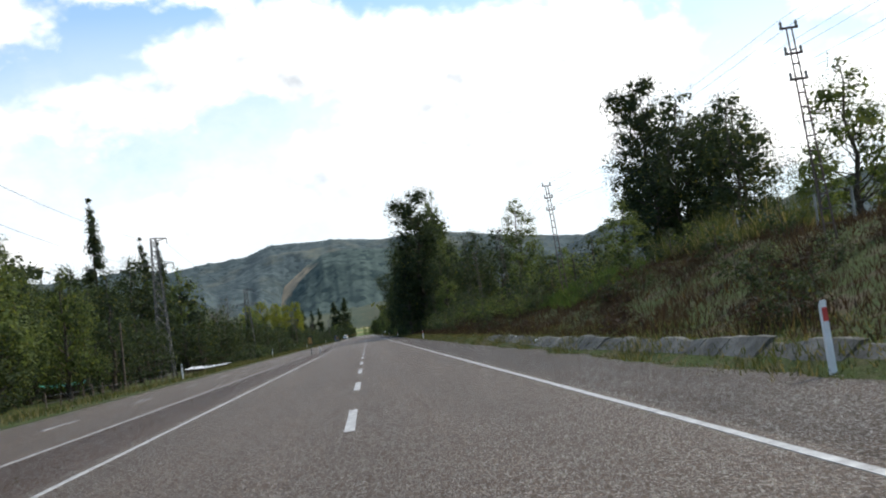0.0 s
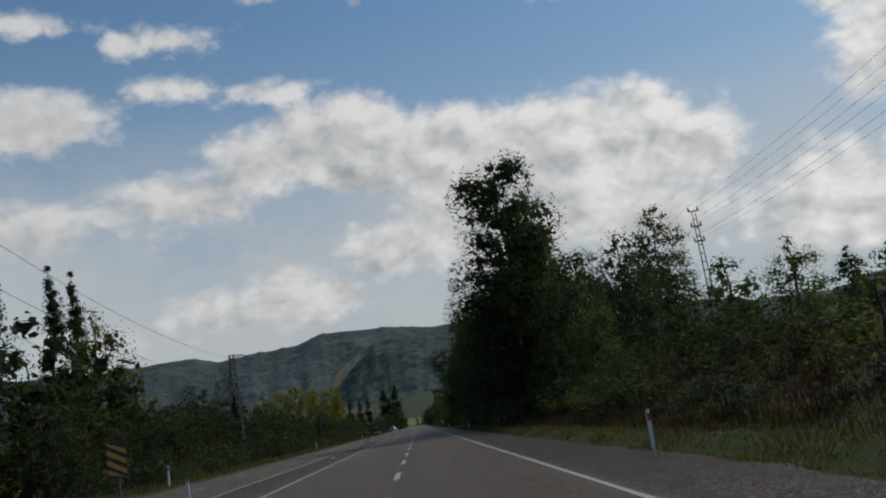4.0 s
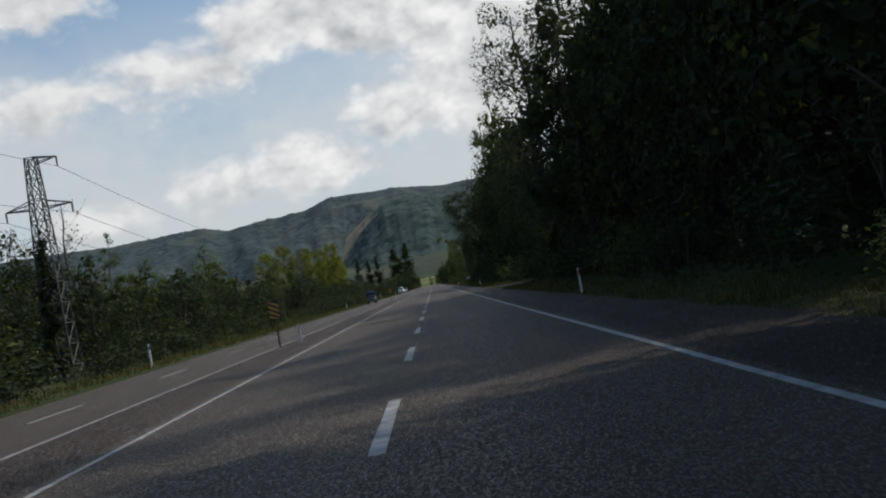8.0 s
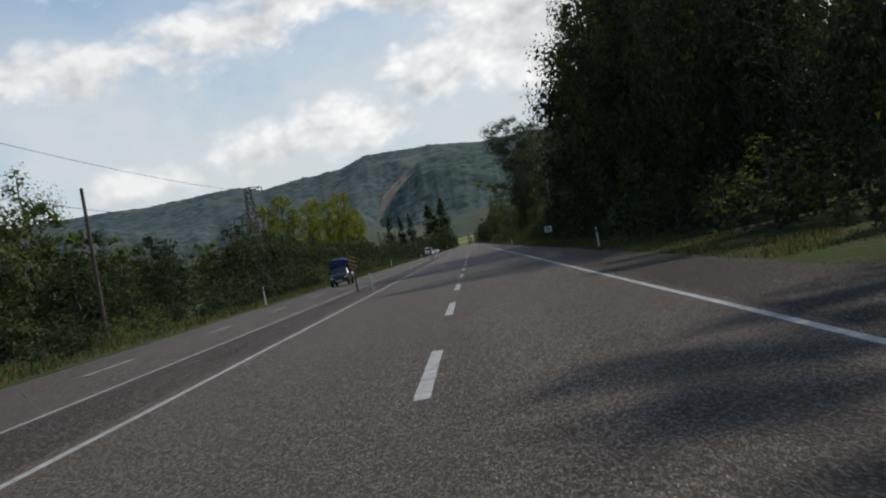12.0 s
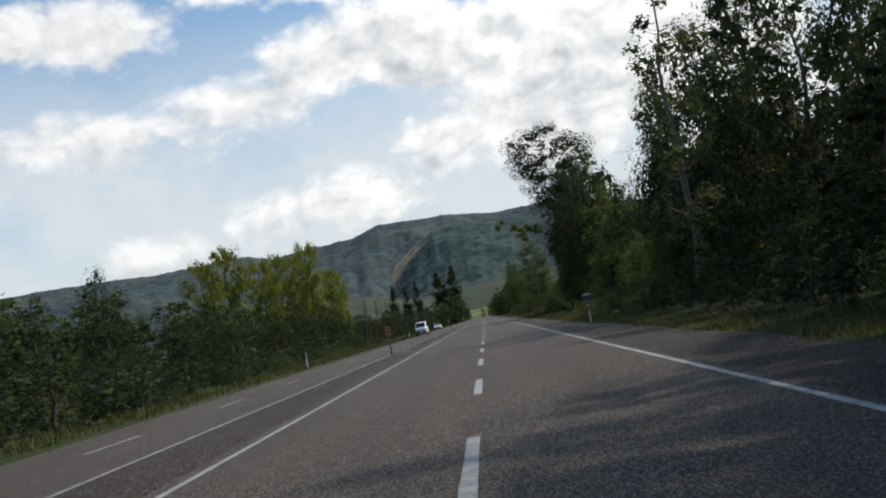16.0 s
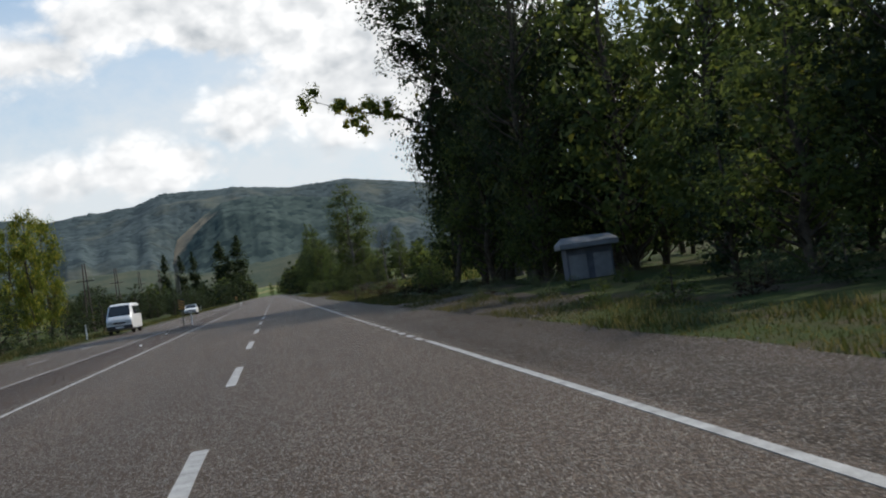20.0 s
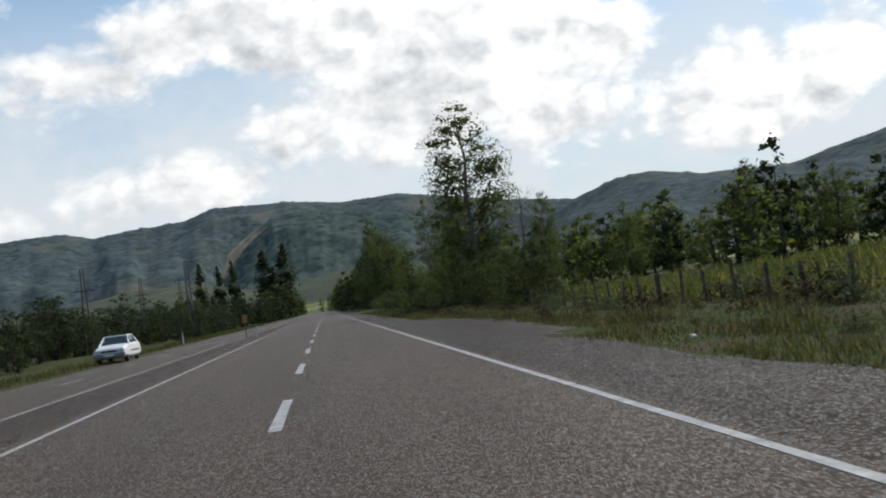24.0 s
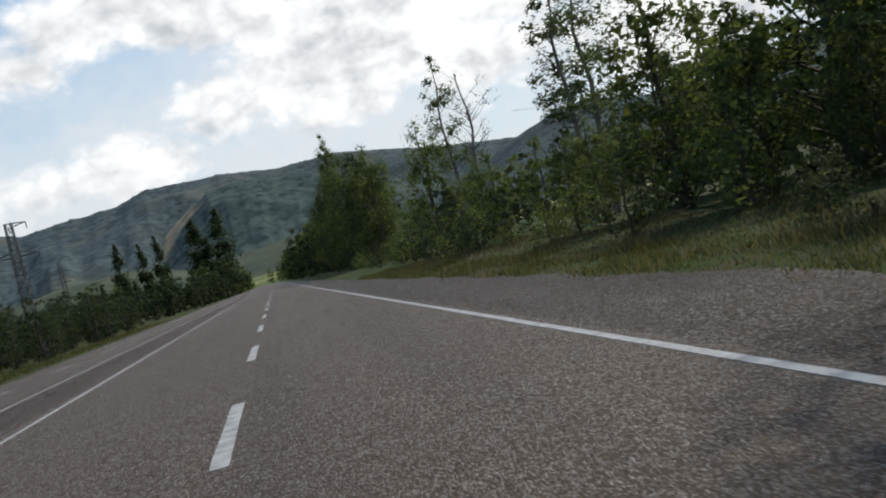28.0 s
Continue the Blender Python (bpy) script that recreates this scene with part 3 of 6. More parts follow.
# bare earth along the crest of the spur's flank, thinning out towards the top
BARE = [(-9.5, 0.0), (-8.6, 1.0), (-7.0, 0.95), (-5.0, 0.75), (-3.4, 0.5), (-2.0, 0.2), (-1.0, 0.0), (14.0, 0.0)]
earth = spur.data.attributes.new("earth", "FLOAT", "POINT")
for k, v in enumerate(spur.data.vertices):
    a = math.degrees(math.atan2(v.co.x, v.co.y - 250))
    up = min(1.0, (k % 36) / 34)
    width = 0.36 * ease(3.5, 8.5, -a) + 0.16
    earth.data[k].value = np.interp(a, [p[0] for p in BARE], [p[1] for p in BARE]) * ease(1 - width * 1.6, 1 - width * 0.5, up)
FOOT = [(-40, 0.6), (-24, 1.2), (-15, 1.6), (-10, 2.3), (-7, 2.35), (-4, 1.7), (0, 1.9), (2.5, 2.3), (5.5, 2.0), (9, 1.3), (20, 1.0)]
ridge("hill_meadow", (0, 250), 2300, FOOT, M_FIELD, "low meadow slopes at the foot of the hills", 700, 3.3, 22, 0.3)
RIGHT = [(11, 2.5), (14.5, 4.3), (17.2, 5.25), (19.2, 5.35), (22.0, 4.75), (26.6, 4.6), (29, 5.2), (32, 5.75), (36, 6.4), (48, 7.5), (70, 6.0), (95, 4.0)]
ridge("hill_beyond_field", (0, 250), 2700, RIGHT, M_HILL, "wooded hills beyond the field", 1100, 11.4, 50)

# ---- trees ----
def tube(verts, faces, pts, radii, n=6):
    """Add a tapered tube along points to a vertex and face list."""
    base = len(verts)
    for k, p in enumerate(pts):
        p = np.array(p, float)
        d = np.array(pts[min(k + 1, len(pts) - 1)], float) - np.array(pts[max(k - 1, 0)], float)
        d /= np.linalg.norm(d) + 1e-9
        u = np.cross(d, (0.31, 0.87, 0.2))
        u /= np.linalg.norm(u)
        v = np.cross(d, u)
        for i in range(n):
            a = math.tau * i / n
            verts.append(tuple(p + radii[k] * (math.cos(a) * u + math.sin(a) * v)))
    for k in range(len(pts) - 1):
        for i in range(n):
            a, b = base + k * n + i, base + k * n + (i + 1) % n
            faces.append((a, b, b + n, a + n))


def leaf_mesh(name, rng, centres, spread, axis_pts, count, size, mat, droop=0.0, core=0.33, broadness=0.62):
    """Many single leaves as one mesh: small ones over the outside of rounded clumps, large ones deep inside the crown."""
    centres, spread, axis_pts = np.asarray(centres, float), np.asarray(spread, float), np.asarray(axis_pts, float)
    deep = int(count * core)
    pick = rng.choice(len(centres), count, p=spread ** 2 / (spread ** 2).sum())
    out_ = centres - axis_pts
    out_[:, 2] += 0.35 * np.linalg.norm(out_[:, :2], axis=1) + 0.15
    out_ /= np.linalg.norm(out_, axis=1)[:, None] + 1e-9
    way = rng.normal(0, 1, (count, 3)) + 0.75 * out_[pick]
    way /= np.linalg.norm(way, axis=1)[:, None]
    # lumps of lumps: the clump's skin swells and sinks in a few directions of its own
    own = rng.normal(0, 1, (len(centres), 4, 3))
    own /= np.linalg.norm(own, axis=2)[:, :, None]
    swell = np.max(np.einsum("ijk,ik->ij", own[pick], way), axis=1)
    reach = spread[pick] * (0.78 + 0.3 * swell) * (1 - 0.38 * rng.random(count) ** 2.0)
    stray = rng.random(count) < 0.05
    reach[stray] *= rng.uniform(1.05, 1.25, stray.sum())
    reach[:deep] = spread[pick[:deep]] * 0.6 * rng.random(deep) ** 0.5
    pos_ = centres[pick] + way * reach[:, None] * np.array([1, 1, 1.12])
    pos_[:deep] += (axis_pts[pick[:deep]] - pos_[:deep]) * (rng.random(deep) ** 2 * 0.6)[:, None]
    if droop:
        fall = droop * rng.random(count) ** 1.5
        fall[:deep] *= 0.3
        pos_[:, 2] -= fall
    pos_[:, 2] = np.maximum(pos_[:, 2], 0.05)
    face = way + rng.normal(0, 0.5, (count, 3)) + np.array([0, 0, 0.3])
    face /= np.linalg.norm(face, axis=1)[:, None]
    a = np.cross(face, rng.normal(0, 1, (count, 3)))
    if droop:
        a = a / np.linalg.norm(a, axis=1)[:, None] + np.array([0, 0, -1.6])
    a /= np.linalg.norm(a, axis=1)[:, None] + 1e-9
    b = np.cross(face, a)
    b /= np.linalg.norm(b, axis=1)[:, None] + 1e-9
    s = size * (0.55 + 0.8 * rng.random(count))[:, None]
    s[:deep] *= 1.3 if size < 0.13 else 1.8
    tip, side = a * s, b * s * (0.5 * broadness if not droop else 0.22)
    side[:deep] *= 1.6
    inside = np.stack([pos_ - tip * 0.5 + side, pos_ + tip * 0.6, pos_ - tip * 0.5 - side], 1)[:deep].reshape(-1, 3)
    skin = np.stack([pos_ - tip * 0.5, pos_ + side - tip * 0.08, pos_ + tip * 0.5, pos_ - side - tip * 0.08], 1)[deep:].reshape(-1, 3)
    total, corners = len(inside) + len(skin), np.concatenate([np.full(deep, 3), np.full(count - deep, 4)])
    me = bpy.data.meshes.new(name)
    me.vertices.add(total), me.loops.add(total), me.polygons.add(count)
    me.vertices.foreach_set("co", np.concatenate([inside, skin]).ravel().astype(np.float32))
    me.loops.foreach_set("vertex_index", np.arange(total, dtype=np.int32))
    me.polygons.foreach_set("loop_start", (np.cumsum(corners) - corners).astype(np.int32))
    me.materials.append(mat)
    me.update(calc_edges=True)
    return me


def make_tree(label, seed, height, radius, base, shape, leaves, size, leaf_mat, bark=M_BARK, trunk_r=0.22, name="tree", category="tree", lobes=26, droop=0.0, lean=0.0, puff=0.3, forks=0, core=0.33):
    """A tree: trunk with limbs, and a crown of rounded leaf clumps at the limbs' ends. shape: half width at a share of the crown's height; puff: a clump's share of the crown's half width."""
    rng = np.random.default_rng(seed)
    root = thing(name, label, category)
    verts, faces = [], []
    n = 9
    spine = [(lean * (k / n) ** 2 * height + 0.0144 * height * math.sin(k * 1.3 + seed), 0.01 * height * math.cos(k * 1.7 + seed), height * (0.93 if size < 0.4 else 0.75) * k / n) for k in range(n + 1)]
    tube(verts, faces, spine, [trunk_r * (1 - 0.9 * k / n) + 0.015 for k in range(n + 1)], (8 if trunk_r > 0.1 else 4) if size < 0.4 else 4)
    centres, spread, inner = [], [], []
    for i in range(lobes):
        k = min(1.0, max(0.0, (i + 0.5) / lobes + rng.uniform(-0.09, 0.09)))
        wide = radius * np.interp(k, [p[0] for p in shape], [p[1] for p in shape]) * rng.uniform(0.78, 1.02)
        clump = max(0.14, radius * puff * (0.35 + 0.65 * wide / radius) * rng.uniform(0.75, 1.2))
        z = base + clump * 0.5 + (height - base - clump * 1.35) * k
        a = i * 2.399 + rng.uniform(-0.6, 0.6)
        reach = max(0.0, wide - clump * 0.85) * rng.uniform(0.3, 1.0) ** 0.45
        zs = max(0.15, z - reach * 0.6 - clump * 0.4)
        f = min(1.0, zs / spine[-1][2])
        start = np.array([np.interp(f, np.linspace(0, 1, n + 1), [s[q] for s in spine]) for q in range(3)])
        end = np.array([start[0] + reach * math.cos(a), start[1] + reach * math.sin(a), z])
        mid_ = (start + end) / 2 + np.array([0, 0, -0.08 * reach]) + rng.normal(0, 0.06 * reach + 0.02, 3)
        r = max(0.02, trunk_r * 0.4 * (1 - 0.75 * k))
        if size < 0.4:
            tube(verts, faces, [start, mid_, end], [r, r * 0.6, 0.012], 4 if trunk_r > 0.1 else 3)
        for q in range(forks):
            twig = end + rng.normal(0, 1, 3) * clump * 0.75 + np.array([0, 0, 0.3 * clump])
            tube(verts, faces, [mid_ * 0.4 + end * 0.6, (mid_ + end + 2 * twig) / 4 + rng.normal(0, 0.04, 3), twig], [r * 0.4, r * 0.25, 0.008], 3)
        centres.append(end), spread.append(clump)
        inner.append((start[0], start[1], end[2] - 0.2 * clump))
    trunk = new("trunk", mesh_of("trunk", verts, faces, bark, True))
    crown_ = new("crown", leaf_mesh("crown", rng, centres, spread, inner, leaves, size, leaf_mat, droop, core))
    trunk.parent = crown_.parent = root
    return root


TAPERED = [(0, 0.6), (0.2, 0.9), (0.45, 1.0), (0.7, 0.82), (0.88, 0.55), (1, 0.25)]
POPLAR = [(0, 0.55), (0.15, 0.85), (0.4, 1.0), (0.75, 1.0), (0.92, 0.9), (1, 0.62)]
COLUMN = [(0, 0.5), (0.2, 0.95), (0.6, 1.0), (0.85, 0.6), (1, 0.1)]
ROUND = [(0, 0.55), (0.25, 0.95), (0.5, 1.0), (0.75, 0.85), (1, 0.35)]
SPREAD = [(0, 0.35), (0.3, 0.6), (0.6, 0.95), (0.8, 1.0), (1, 0.5)]
SHRUB = [(0, 0.9), (0.4, 1.0), (0.7, 0.8), (1, 0.3)]
NOTCH = [(0, 0.75), (0.3, 1.0), (0.6, 0.8), (0.8, 0.75), (1, 0.2)]
KINDS = {}


def kind(key, *a, **k):
    KINDS[key] = make_tree(*a, **k)
    KINDS[key].matrix_world = pose(0, -400 - 12 * len(KINDS), -60)
    KINDS[key]["used"] = 0


kind("poplar", "tall broad black poplar in full dark leaf", 3, 24.0, 5.0, 1.0, POPLAR, 18000, 0.225, M_LEAF, trunk_r=0.4, lobes=110, puff=0.36)
kind("poplar_b", "tall leafy poplar with an uneven crown", 4, 20.0, 4.2, 1.5, NOTCH, 9000, 0.18, M_LEAF_MID, trunk_r=0.34, lobes=80, puff=0.36)
kind("column", "slim dark columnar poplar tree", 5, 20.0, 1.7, 1.0, COLUMN, 6000, 0.22, M_LEAF, trunk_r=0.22, lobes=60, puff=0.55)
kind("crowned", "tall poplar with a round open crown on a bare trunk", 6, 28.0, 6.2, 13.5, SPREAD, 15000, 0.2, M_LEAF, M_BARK, 0.14, lobes=64, puff=0.27, forks=2, core=0.16)
kind("airy", "loose-crowned young poplar with sunlit leaves", 7, 19.0, 4.5, 3.0, TAPERED, 11000, 0.168, M_LEAF_MID, M_BARK_GREY, 0.26, lobes=80, puff=0.32, forks=1, core=0.22)
kind("broad", "broad roadside tree with a dense dark crown", 8, 14.0, 5.2, 0.8, ROUND, 5400, 0.185, M_LEAF, lobes=50, puff=0.38)
kind("broad_b", "broad roadside tree with a mid-green crown", 9, 12.0, 4.6, 0.6, NOTCH, 5800, 0.158, M_LEAF_MID, lobes=46, puff=0.38)
kind("near_broad", "broad roadside tree with a close dark crown of small leaves", 22, 14.0, 5.2, 0.8, ROUND, 9500, 0.16, M_LEAF, lobes=64, puff=0.36)
kind("slender", "thin young tree with sparse grey-green leaves", 10, 15.0, 2.0, 2.5, COLUMN, 3600, 0.14, M_LEAF_GREY, M_BARK_GREY, 0.14, lobes=40, puff=0.34, forks=1, core=0.12)
kind("small", "small bushy tree with mid-green leaves", 11, 7.0, 2.8, 0.2, ROUND, 2400, 0.145, M_LEAF_MID, trunk_r=0.12, lobes=26, puff=0.34)
kind("small_b", "small bushy tree with dark leaves", 12, 8.0, 2.7, 0.3, NOTCH, 2200, 0.15, M_LEAF, trunk_r=0.13, lobes=26, puff=0.34)
kind("willow", "yellow-green poplar with hanging leafy shoots", 13, 20.0, 5.0, 1.0, POPLAR, 8000, 0.28, M_LEAF_YEL, trunk_r=0.3, lobes=60, droop=1.5, puff=0.36)
kind("bush", "dense mid-green roadside bush with small leaves", 14, 2.6, 1.9, 0.05, SHRUB, 860, 0.12, M_LEAF_MID, trunk_r=0.05, name="bush", category="bush", lobes=16, puff=0.36)
kind("bush_b", "dense dark green roadside bush", 15, 3.2, 2.2, 0.05, SHRUB, 900, 0.125, M_LEAF, trunk_r=0.05, name="bush", category="bush", lobes=16, puff=0.36)
kind("bush_grey", "low grey-green bramble bush in the grass", 16, 1.7, 1.8, 0.02, SHRUB, 700, 0.105, M_LEAF_GREY, trunk_r=0.03, name="bush", category="bush", lobes=16, puff=0.32)
kind("weeds", "clump of tall dry brown weeds", 17, 1.1, 1.2, 0.0, SHRUB, 220, 0.1, M_WEED, M_WEED, 0.015, name="weeds", category="weeds", lobes=12)
kind("bare", "dead bare tree with thin grey branches", 18, 12.0, 2.6, 3.0, SPREAD, 260, 0.12, M_LEAF_GREY, M_BARK_GREY, 0.16, lobes=34, puff=0.26, forks=4)
kind("wood_tree", "bushy dark green tree in a close row", 23, 12.0, 4.0, 0.2, ROUND, 1700, 0.26, M_LEAF, lobes=34, puff=0.34)
kind("hedge_tree", "bushy dark green tree in the roadside wood", 25, 12.0, 4.0, 0.1, ROUND, 2700, 0.185, M_LEAF, lobes=40, puff=0.36)
kind("thicket", "broad rounded olive-green thicket reaching to the ground", 26, 6.0, 3.2, 0.05, SHRUB, 3500, 0.13, M_LEAF_OLIVE, trunk_r=0.1, lobes=40, puff=0.34)
kind("loose", "tall dark tree with gaps between its leafy branches", 24, 20.0, 4.6, 2.0, POPLAR, 8500, 0.17, M_LEAF, M_BARK, 0.3, lobes=70, puff=0.27, forks=2, core=0.1)
kind("far_tree", "distant leafy green tree beside the road", 19, 11.0, 4.2, 0.1, SHRUB, 520, 0.52, M_LEAF_MID, lobes=22, puff=0.36)
kind("far_tree_b", "distant dark green tree beside the road", 20, 12.0, 3.6, 0.1, ROUND, 520, 0.52, M_LEAF, lobes=22, puff=0.36)
kind("far_column", "distant dark columnar poplar tree", 21, 20.0, 3.2, 0.3, COLUMN, 2000, 0.5, M_LEAF, lobes=44, puff=0.62)
TALL = {"poplar": 24, "poplar_b": 20, "column": 20, "crowned": 28, "airy": 19, "broad": 14, "near_broad": 14, "broad_b": 12, "slender": 15, "small": 7, "small_b": 8, "willow": 20,
        "bush": 2.6, "bush_b": 3.2, "bush_grey": 1.7, "weeds": 1.1, "bare": 12, "wood_tree": 12, "hedge_tree": 12, "loose": 20, "thicket": 6, "far_tree": 11, "far_tree_b": 12, "far_column": 20}
tree_rng = random.Random(5)


def plant(key, x, y, top, turn=None, wide=1.0, group="", sink=0.1):
    """Set a tree of that kind so that its top is at that height."""
    z = land(x, y) - sink
    s = (top - z) / TALL[key]
    turn = tree_rng.uniform(0, 360) if turn is None else turn
    m = Matrix.LocRotScale((x, y, z), Euler((0, 0, radians(turn))), (s * wide, s * wide, s))
    src = KINDS[key]
    if src["used"] == 0:
        src["used"] = 1
        src.matrix_world = m
        ob = src
    else:
        ob = copy_thing(src, m)
    if group:
        ob["group"] = group
    return ob


# singled out, in the order in which the road passes them
for key, x, y, top, wide in [
        ("poplar", 27.6, 83, 21.6, 1.1), ("poplar", 33.0, 82, 21.8, 1.15), ("broad", 34.5, 78, 18.0, 1.1), ("broad", 30.2, 80, 19.5, 1.1), ("broad", 28.0, 77, 15.0, 1.1), ("broad", 30.5, 70, 16.5, 1.0), ("broad_b", 38, 66, 17.5, 1.1), ("broad", 26, 76, 13.5, 1.2), ("small", 21, 70, 9.0, 1.1),
        ("poplar", 10.6, 158.5, 33.2, 1.05), ("broad", 8.0, 157, 12.0, 0.95), ("broad", 13.2, 146, 13.0, 0.9), ("broad", 15.5, 152, 14.5, 0.9), ("broad", 16.5, 138, 11.5, 0.9), ("broad_b", 12.5, 134, 7.5, 1.0), ("small_b", 11.0, 141, 6.5, 1.1), ("small_b", 10.6, 150, 6.0, 1.1), ("small_b", 13.5, 127, 6.5, 1.1), ("broad", 20.5, 157, 16.5, 0.9), ("broad", 25.5, 165, 17.5, 0.9), ("broad_b", 15.5, 162, 14.5, 1.0), ("airy", 34.4, 193, 25.3, 1.1), ("loose", 21.7, 184, 19.2, 1.0), ("loose", 27, 200, 19, 1.0)]:
    plant(key, x, y, top, wide=wide, group="trees along the right of the road")
for key, x, y, top, wide in [
        ("broad_b", -26.5, 66, 11.5, 1.0), ("broad_b", -29, 76, 12.5, 1.0), ("broad", -31, 88, 13.5, 0.9), ("broad_b", -25, 82, 9.0, 0.9), ("broad_b", -34, 70, 15.0, 0.9), ("column", -37, 182, 24.0, 1.0), ("column", -41, 186, 20.4, 1.0), ("column", -52, 193, 28.5, 1.0), ("broad_b", -33, 176, 16.5, 0.8), ("broad", -36, 231, 13.2, 0.8), ("bare", -31, 205, 13, 1.0),
        ("bare", -33, 236, 14, 0.9), ("broad", -35, 234, 12.5, 0.9), ("slender", -38, 262, 14.7, 1.2), ("broad_b", -35, 298, 12.6, 0.9), ("broad_b", -48, 309, 13.0, 1.0), ("small_b", -33, 390, 9.6, 1.2),
        ("broad", -43, 404, 14.8, 0.7), ("broad", -42, 447, 11.1, 0.9)]:
    plant(key, x, y, top, wide=wide, group="trees along the left of the road")
for key, x, y, top, wide in [
        ("willow", -45, 494, 22.0, 0.85), ("willow", -35, 495, 20.9, 0.9), ("willow", -41, 512, 20.5, 0.9), ("willow", -38.5, 553, 18.4, 0.9), ("willow", -37, 535, 18, 0.8), ("willow", -48, 525, 22.5, 0.9), ("willow", -46, 560, 18, 1.0), ("willow", -53, 497, 23.0, 1.1), ("willow", -61, 506, 22.0, 1.1)]:
    plant(key, x, y, top, wide=wide, group="yellow-green poplars by the oncoming lanes")
for key, x, y, top, wide in [
        ("slender", 12.2, 350, 17.2, 1.1), ("slender", 15.2, 347, 17.3, 1.0), ("broad", 18.7, 360, 16.9, 0.9), ("near_broad", 15.6, 355.5, 17.0, 0.75), ("near_broad", 14.6, 364, 14.0, 0.7), ("crowned", 13.6, 441, 28.6, 1.28), ("broad", 16.4, 396, 13.0, 0.85), ("broad", 18.8, 398, 10.8, 0.9),
        ("broad", 18.8, 424, 15.5, 1.0), ("broad_b", 33, 407, 12.7, 1.1), ("broad_b", 13.8, 432, 9.5, 0.9), ("near_broad", 15.6, 441.5, 17.5, 1.0), ("airy", 19.5, 446, 19.0, 1.0), ("broad", 17.5, 434, 15.0, 1.0), ("loose", 14.2, 423, 20.0, 0.9), ("loose", 15.2, 432.5, 21.0, 0.9), ("near_broad", 17.2, 449, 14.0, 0.9), ("near_broad", 13.9, 443.5, 12.5, 0.7), ("broad", 22, 440, 13, 1.0)]:
    made = plant(key, x, y, top, wide=wide, group="trees along the right of the road")
    if key == "crowned":
        # its long low limb towards the road
        lv, lf, lr = [], [], np.random.default_rng(71)
        pts = [np.array(p) for p in ((13.4, 441, 11.0), (11.0, 441.6, 12.4), (8.0, 442.6, 13.2), (4.8, 443.6, 14.6))]
        tube(lv, lf, pts, [0.12, 0.085, 0.055, 0.015], 6)
        tips, wide_ = [], []
        for q in range(22):
            h = 0.35 + 0.65 * lr.random()
            i = min(2, int(h * 3))
            p = pts[i] + (pts[i + 1] - pts[i]) * (h * 3 - i)
            e = p + lr.normal(0, 0.75, 3) + np.array([-0.2, 0, 0.1])
            tube(lv, lf, [p, (p + e) / 2 + lr.normal(0, 0.08, 3), e], [0.03, 0.02, 0.008], 4)
            tips.append(e), wide_.append(lr.uniform(0.5, 0.8))
        for part_name, me in (("limb", mesh_of("limb", lv, lf, M_BARK_GREY, True)), ("limb_leaves", leaf_mesh("limb_leaves", lr, tips, wide_, tips, 1500, 0.22, M_LEAF_YEL))):
            limb = new(part_name, me)
            limb.parent = made
            limb.matrix_parent_inverse = made.matrix_basis.inverted()
for key, x, y, top, wide in [
        ("airy", 15.0, 541.5, 14.2, 1.2), ("near_broad", 16.4, 543.5, 7.6, 0.6), ("thicket", 14.2, 539.0, 5.4, 0.8), ("bush", 12.6, 515, 2.2, 1.2), ("broad_b", 15.2, 550, 8.5, 0.9), ("bare", 25.6, 556.6, 9.6, 0.9), ("bare", 21.5, 549, 10.5, 0.9), ("bush_b", 17, 528, 3.2, 1.3),
        ("slender", 20.9, 587, 14.5, 1.3), ("slender", 18, 583, 13.2, 1.3), ("slender", 20.4, 626, 18.2, 1.0), ("bare", 19, 610, 13, 1.0), ("broad", 18.5, 690, 18, 0.9), ("poplar_b", 17, 722, 25, 0.9), ("broad_b", 15.5, 655, 14.0, 0.8), ("broad_b", 15.5, 615, 10.5, 0.8), ("poplar_b", 13.5, 690, 18.5, 0.8)]:
    plant(key, x, y, top, wide=wide, group="trees past the field")
for key, x, y, top, wide in [("far_column", -25, 985, 29.5, 1.15), ("far_column", -20, 1000, 28.0, 1.1), ("far_column", -30, 990, 26, 1.2), ("far_column", -45, 960, 22, 0.75), ("far_column", -53, 965, 21, 0.75), ("far_column", -61, 950, 22, 0.75)]:
    plant(key, x, y, top, wide=wide, group="poplars in the distance")


def row(keys, y0, y1, step, x0, x1, h0, h1, group, gaps=(), wide=(0.85, 1.2), seed=1, above=None):
    """Fill a belt beside the road with trees."""
    r = random.Random(seed)
    y = y0
    while y < y1:
        x = r.uniform(x0, x1)
        if not any(a < y < b for a, b in gaps):
            top = r.uniform(h0, h1) if above is None else land(x, y) + r.uniform(*above)
            plant(r.choice(keys), x, y, top, r.uniform(0, 360), r.uniform(*wide), group)
        y += step * r.uniform(0.7, 1.3)


RG, LG = "trees along the right of the road", "trees along the left of the road"
RB, LB = "bushes along the right of the road", "bushes along the left of the road"
drive = [(227, 237)]
